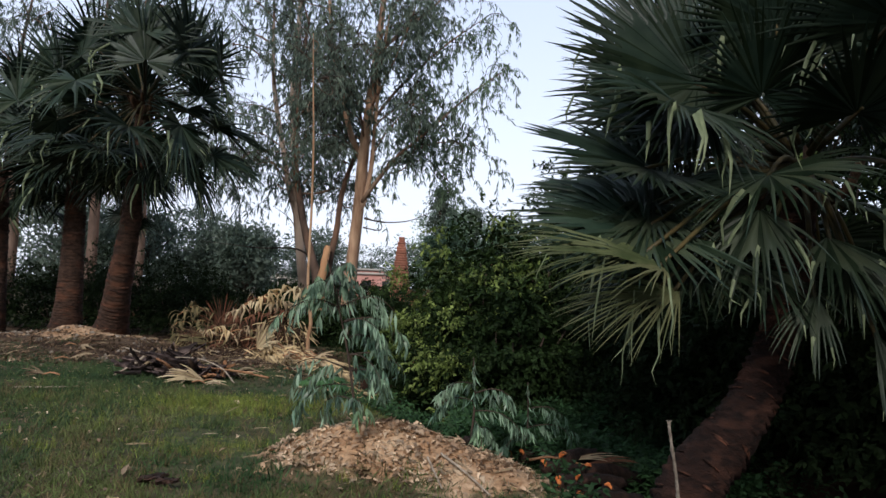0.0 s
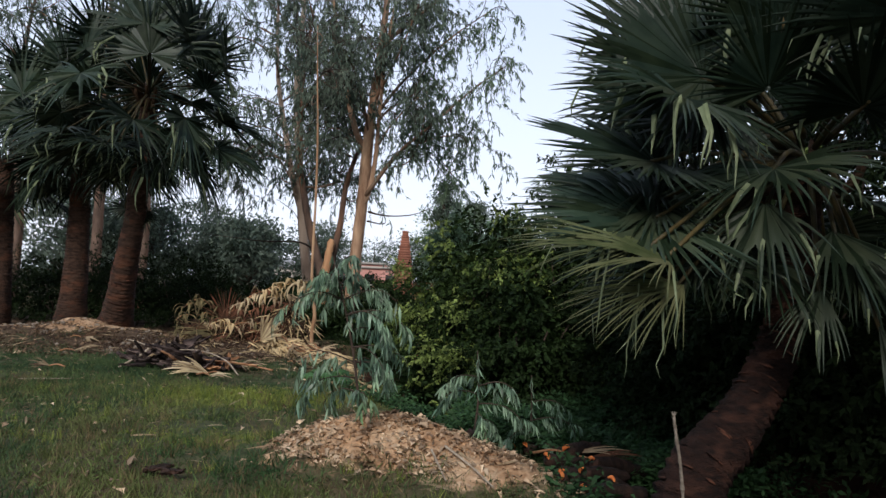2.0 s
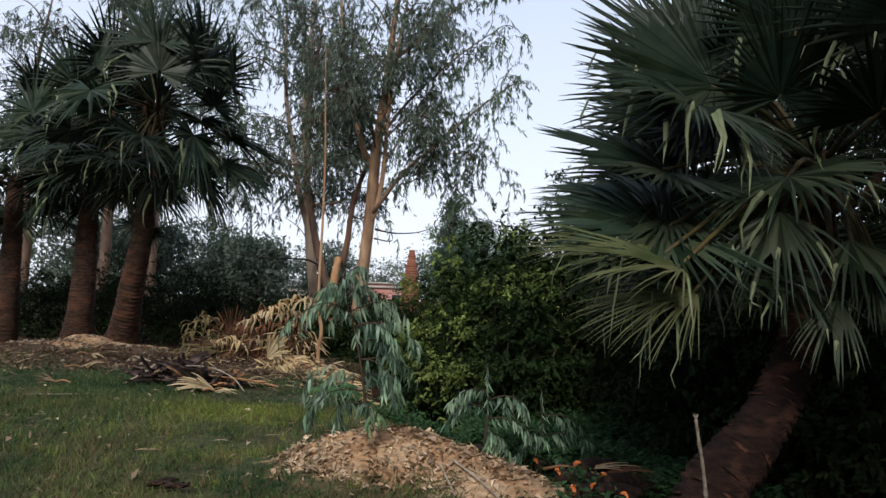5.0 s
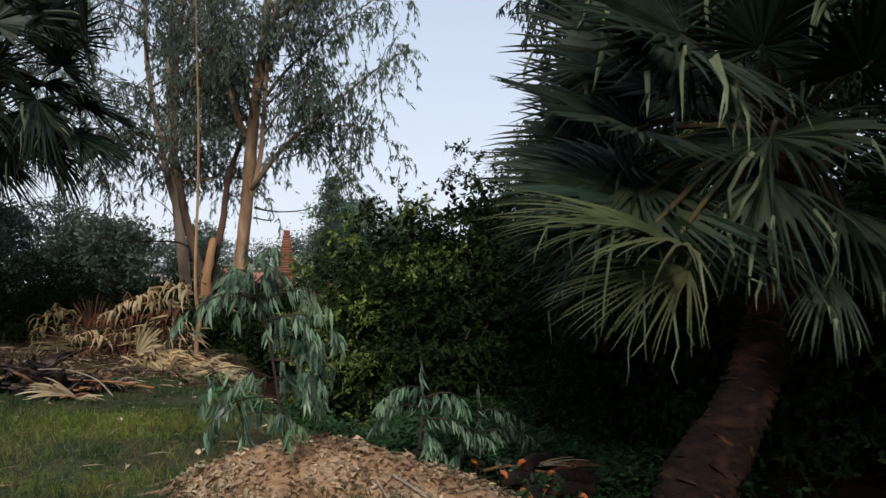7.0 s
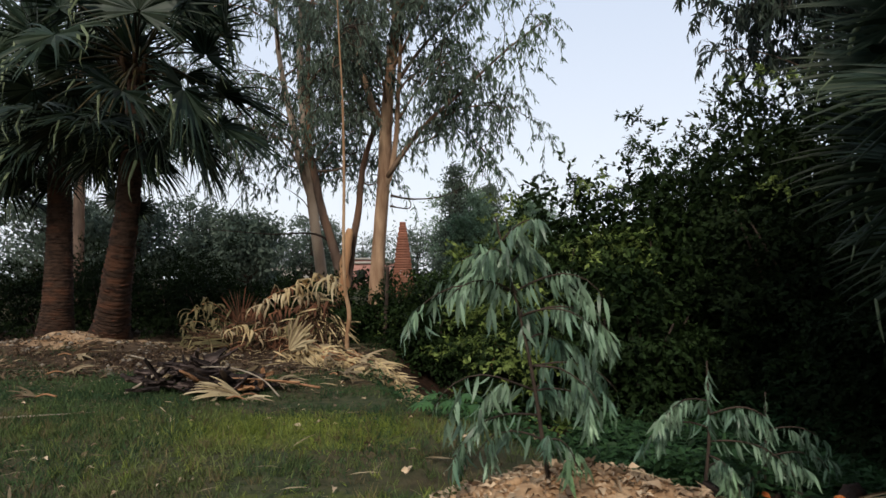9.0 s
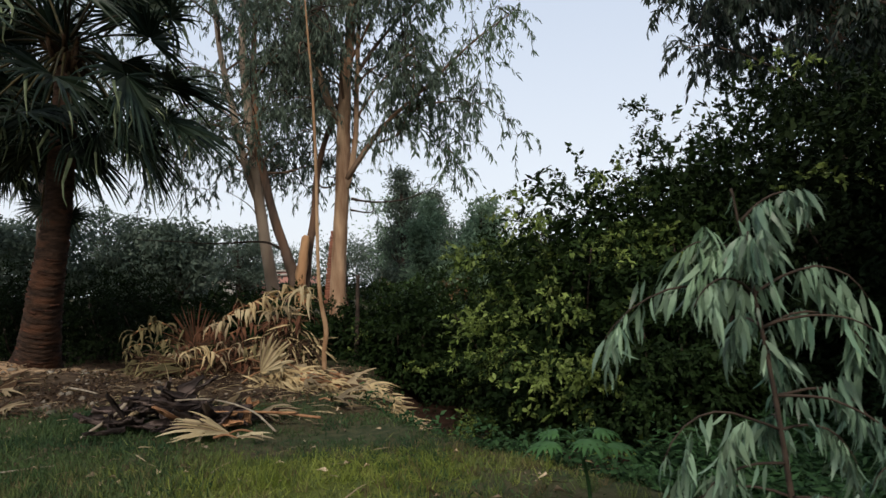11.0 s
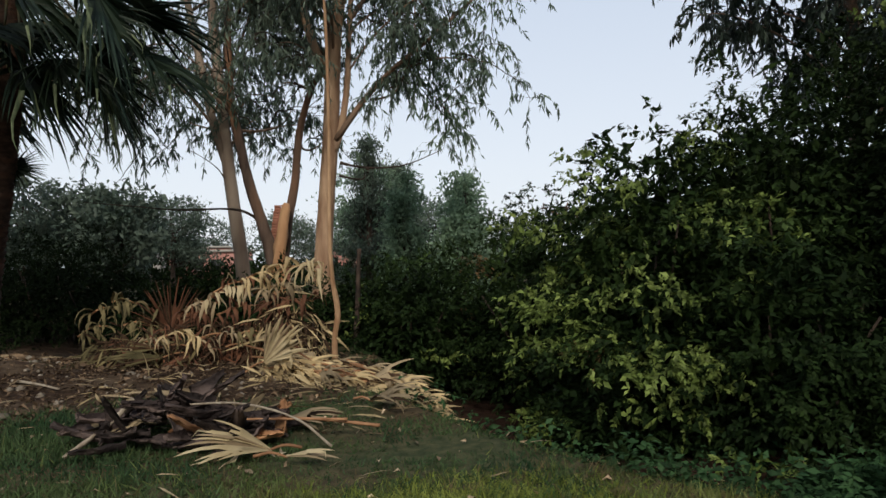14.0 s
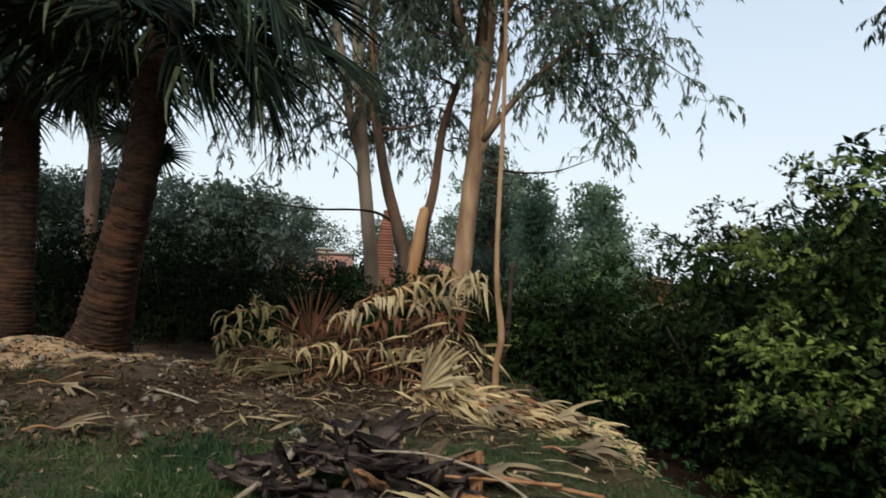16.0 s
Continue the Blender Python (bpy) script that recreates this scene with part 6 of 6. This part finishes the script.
# cut palm stalks with fresh orange ends, by the ditch
CUT_ENDS = [(0.79, 6.64, 0.15, 0.046), (0.93, 6.22, 0.17, 0.044), (1.14, 6.44, 0.19, 0.046), (0.97, 5.75, 0.14, 0.042), (1.19, 5.97, 0.14, 0.040), (0.70, 6.80, 0.12, 0.036), (1.32, 6.30, 0.14, 0.040), (1.12, 5.58, 0.11, 0.040), (1.36, 5.80, 0.12, 0.040), (1.05, 6.08, 0.09, 0.040)]
for k, (x, y, dz, rad) in enumerate(CUT_ENDS):
    p0 = np.array([x, y, max(dz, float(height(x, y)) + 0.04)])
    a = unit((0.70 + 0.30 * math.sin(2.1 * k), 0.60, -0.16 + 0.10 * math.sin(3.7 * k)))
    p1 = p0 + a * (0.55 + 0.15 * math.sin(1.3 * k))
    p1[2] = max(p1[2] - 0.05, float(height(p1[0], p1[1])) + 0.04)
    root = empty("cut_stalk", p0, "dark cut palm stalk with a fresh orange end", "palm stalk", "cut stalks")
    part("stem", tube(smooth_line([p0, (p0 + p1) / 2 + (0, 0, 0.015), p1], 9), np.linspace(rad * 1.15, rad * 1.5, 9), 9, 0.14, k), M_BURNT, root, "", p0, True)
    # the fresh face: a curved sliver on the upper rim of the slanting cut
    side = unit(np.cross(a, (0, 0, 1.0)))
    upv = np.cross(side, a)
    turn = 0.9 * math.sin(2.7 * k)
    arc = [p0 - a * 0.012 + (side * math.sin(w + turn) + upv * math.cos(w + turn)) * rad * 0.85 for w in np.linspace(-1.15, 1.15, 9)]
    part("cut_face", tube(arc, rad * 0.42 * np.sin(np.linspace(0.25, 2.9, 9)), 7, 0.1, k), M_CUT, root, "bright orange cut end", p0)
dead_frond((1.15, 6.55, 0.14), (0.95, 0.05, 0.0), (0.1, -0.4, 0.9), 0.55, M_STRAW_DULL, "dry brown frond lying across cut stalks", 760, 0.3, 0.6, 0.20, 0.03, 7, 0.9, 0.05)
dead_frond((1.3, 6.5, 0.12), (0.9, 0.0, 0.05), (0.1, -0.4, 0.9), 0.5, M_RUSSET, "russet dry frond lying across cut stalks", 761, 0.3, 0.6, 0.18, 0.03, 6, 0.9, 0.05)


# ---- saplings and low plants ----
def sapling(name, base, top, branches, label, seed, leaf=0.13, per=16, width=0.2):
    """A young eucalyptus: a whippy stem, arching branches, rows of hanging lance leaves."""
    q = np.random.default_rng(seed)
    root = empty(name, base, label, "sapling", "saplings")
    stem = smooth_line([base, (np.array(base) + top) / 2 + (0.03, 0.02, 0), top], 12)
    part("stem", tube(stem, np.linspace(0.013, 0.004, 12), 7, 0.05), M_TWIG, root, "", base)
    lines = [stem[6:]]
    for f, d, L in branches:
        s = stem[min(int(f * 11), 11)]
        ln = grow(s, np.array(d, dtype=float), L, q, 0.42, 9, 0.06)
        lines.append(ln)
        part("branch", tube(ln, np.linspace(0.006, 0.002, 9), 5), M_TWIG, root, "", s)
        for _ in range(3):
            j = int(q.uniform(2, 7))
            tw = grow(ln[j], unit(ln[j + 1] - ln[j]) + rand_dirs(1, q)[0] * 0.7, L * 0.4, q, 0.4, 6, 0.08)
            lines.append(tw)
    part("leafage", scatter(*LANCE, *spray_leaves(lines, q, per, leaf, width, 1.5, 0.05, 0.42)), M_SAP_LEAF, root, "", base, kind="stuff")
    return root


q = np.random.default_rng(88)
b = on_ground(-0.57, 6.02, -0.03)
sapling("eucalyptus_sapling", b, (-0.84, 5.88, 1.78), [(0.76, (-0.95, 0.05, 0.42), 0.62), (0.80, (-0.7, -0.4, 0.45), 0.42), (0.90, (-0.5, 0.1, 0.5), 0.26), (0.95, (0.3, -0.2, 0.6), 0.24), (0.85, (0.4, 0.3, 0.5), 0.30), (0.82, (-0.2, -0.6, 0.5), 0.28), (0.74, (0.8, 0.1, 0.45), 0.52), (0.70, (0.5, -0.4, 0.4), 0.45), (0.64, (0.9, 0.2, 0.35), 0.58), (0.60, (0.5, 0.6, 0.2), 0.50), (0.54, (0.9, -0.1, 0.2), 0.52), (0.48, (0.6, -0.4, 0.1), 0.46), (0.45, (0.4, 0.7, 0.2), 0.45), (0.40, (0.7, 0.1, 0.0), 0.42), (0.66, (0.2, 0.8, 0.3), 0.45), (0.38, (-0.95, -0.1, 0.35), 0.58), (0.28, (-0.9, -0.2, 0.25), 0.52), (0.22, (-0.7, 0.4, 0.3), 0.48), (0.25, (0.3, -0.7, 0.2), 0.35)],
        "bluish-green eucalyptus sapling on the earth mound", 91, 0.13, 17, 0.155)
b = on_ground(0.32, 6.35, -0.03)
sapling("eucalyptus_sapling", b, (0.34, 6.3, 1.02), [(0.8, (-0.7, -0.2, 0.3), 0.32), (0.7, (0.7, -0.1, 0.3), 0.4), (0.55, (-0.6, 0.2, 0.2), 0.4), (0.5, (0.8, -0.3, 0.1), 0.5), (0.4, (0.2, -0.9, 0.1), 0.4), (0.35, (0.6, 0.6, 0.1), 0.45)], "small dark bluish eucalyptus sapling by the ditch", 92, 0.105, 22, 0.15)
b = on_ground(0.80, 6.75, -0.03)
sapling("eucalyptus_sapling", b, (0.84, 6.7, 0.78), [(0.8, (0.7, -0.2, 0.3), 0.35), (0.6, (0.8, 0.2, 0.2), 0.45), (0.5, (-0.5, -0.5, 0.2), 0.35), (0.4, (0.7, -0.6, 0.1), 0.45)], "small dark bluish eucalyptus sapling by the ditch", 93, 0.10, 18, 0.15)

# papaya seedling with lobed leaves
b = np.array(on_ground(-0.98, 7.2, -0.02))
papaya = empty("papaya_seedling", b, "bright green papaya seedling with lobed leaves", "seedling")
crownp = np.array([-1.05, 7.1, 0.66])
part("stem", tube(smooth_line([b, b * 0.5 + crownp * 0.5 + (0.03, 0, 0.02), crownp], 8), np.linspace(0.014, 0.008, 8), 7), M_CREEPER, papaya, "", b)
for k in range(7):
    a, el = k * 2.4, 0.5 - 0.09 * k
    o = np.array([math.cos(a), math.sin(a), 0.0])
    hub = crownp + o * (0.10 + 0.015 * k) + (0, 0, 0.12 * el)
    shapes = []
    for j in range(7):
        th = (j - 3) * 0.60
        d = unit(o * math.cos(th) + np.cross((0, 0, 1), o) * math.sin(th) + (0, 0, -0.35))
        L = 0.17 - 0.018 * abs(j - 3)
        shapes.append(scatter(*LANCE, np.array([hub]), np.array([d]), np.array([(0, 0, 1.0)]), np.array([(0.034, L, 0.1)])))
        for sgn in (-1, 1):
            e = unit(d + sgn * 0.75 * unit(np.cross(d, (0, 0, 1))))
            shapes.append(scatter(*LANCE, np.array([hub + d * L * 0.38]), np.array([e]), np.array([(0, 0, 1.0)]), np.array([(0.018, L * 0.42, 0.1)])))
    lf = part("leaf", merge(shapes), M_PAPAYA, papaya, "", hub)
    part("leaf_stalk", tube(smooth_line([crownp, (hub + crownp) / 2 + (0, 0, 0.02), hub], 5), 0.004, 4), M_CREEPER, lf)

# creeper and weeds that cover the ditch
n = 26000
r = np.random.default_rng(95)
y = r.uniform(4.5, 12.5, n)
x = np.interp(y, EDGE_Y, EDGE_X) + 0.1 + 3.2 * r.random(n) ** 1.2
p = np.stack([x, y, height(x, y) + 0.02 + 0.20 * r.random(n) ** 1.5 * (1 + 0.6 * vnoise(np.stack([x, y, 0 * x], 1), 2.5, 6))], 1)
s = r.uniform(0.035, 0.085, n)
ok = ~((y > 9.4) & (r.random(n) < 0.85)) & (((x - 1.1) / 0.65) ** 2 + ((y - 6.3) / 0.8) ** 2 > 1) & ~((x > 1.25) & (y < 6.4))
stuff("ditch_creeper", scatter(*LEAF, p[ok], (rand_dirs(n, r) * (1, 1, 0.5))[ok], (r.standard_normal((n, 3)) * 0.5 + (0, -0.2, 1))[ok], np.stack([s * 0.5, s, s], 1)[ok]), M_CREEPER, "low green creeper and weeds covering the ditch", "ground cover")

# taller weeds on the floor of the ditch
n = 7500
r = np.random.default_rng(96)
y = r.uniform(6.6, 9.6, n)
x = np.maximum(np.interp(y, EDGE_Y, EDGE_X) + 0.25, 0.2) + 2.4 * r.random(n)
lift = 0.10 + 0.32 * r.random(n) * np.clip(0.8 + 0.7 * vnoise(np.stack([x, y, 0 * x], 1), 2.2, 7), 0.15, 1.6)
p = np.stack([x, y, height(x, y) + lift], 1)
p = np.repeat(p, 6, 0) + r.standard_normal((6 * n, 3)) * (0.03, 0.03, 0.04)
s = r.uniform(0.05, 0.11, 6 * n)
stuff("ditch_weeds", scatter(*SLIVER, p, rand_dirs(6 * n, r) * (1, 1, 0.35) + (0, 0, 0.15), r.standard_normal((6 * n, 3)) * 0.5 + (0, -0.2, 1), np.stack([s * 0.34, s, s], 1)), M_CREEPER, "leafy green weeds on the floor of the ditch", "weeds")
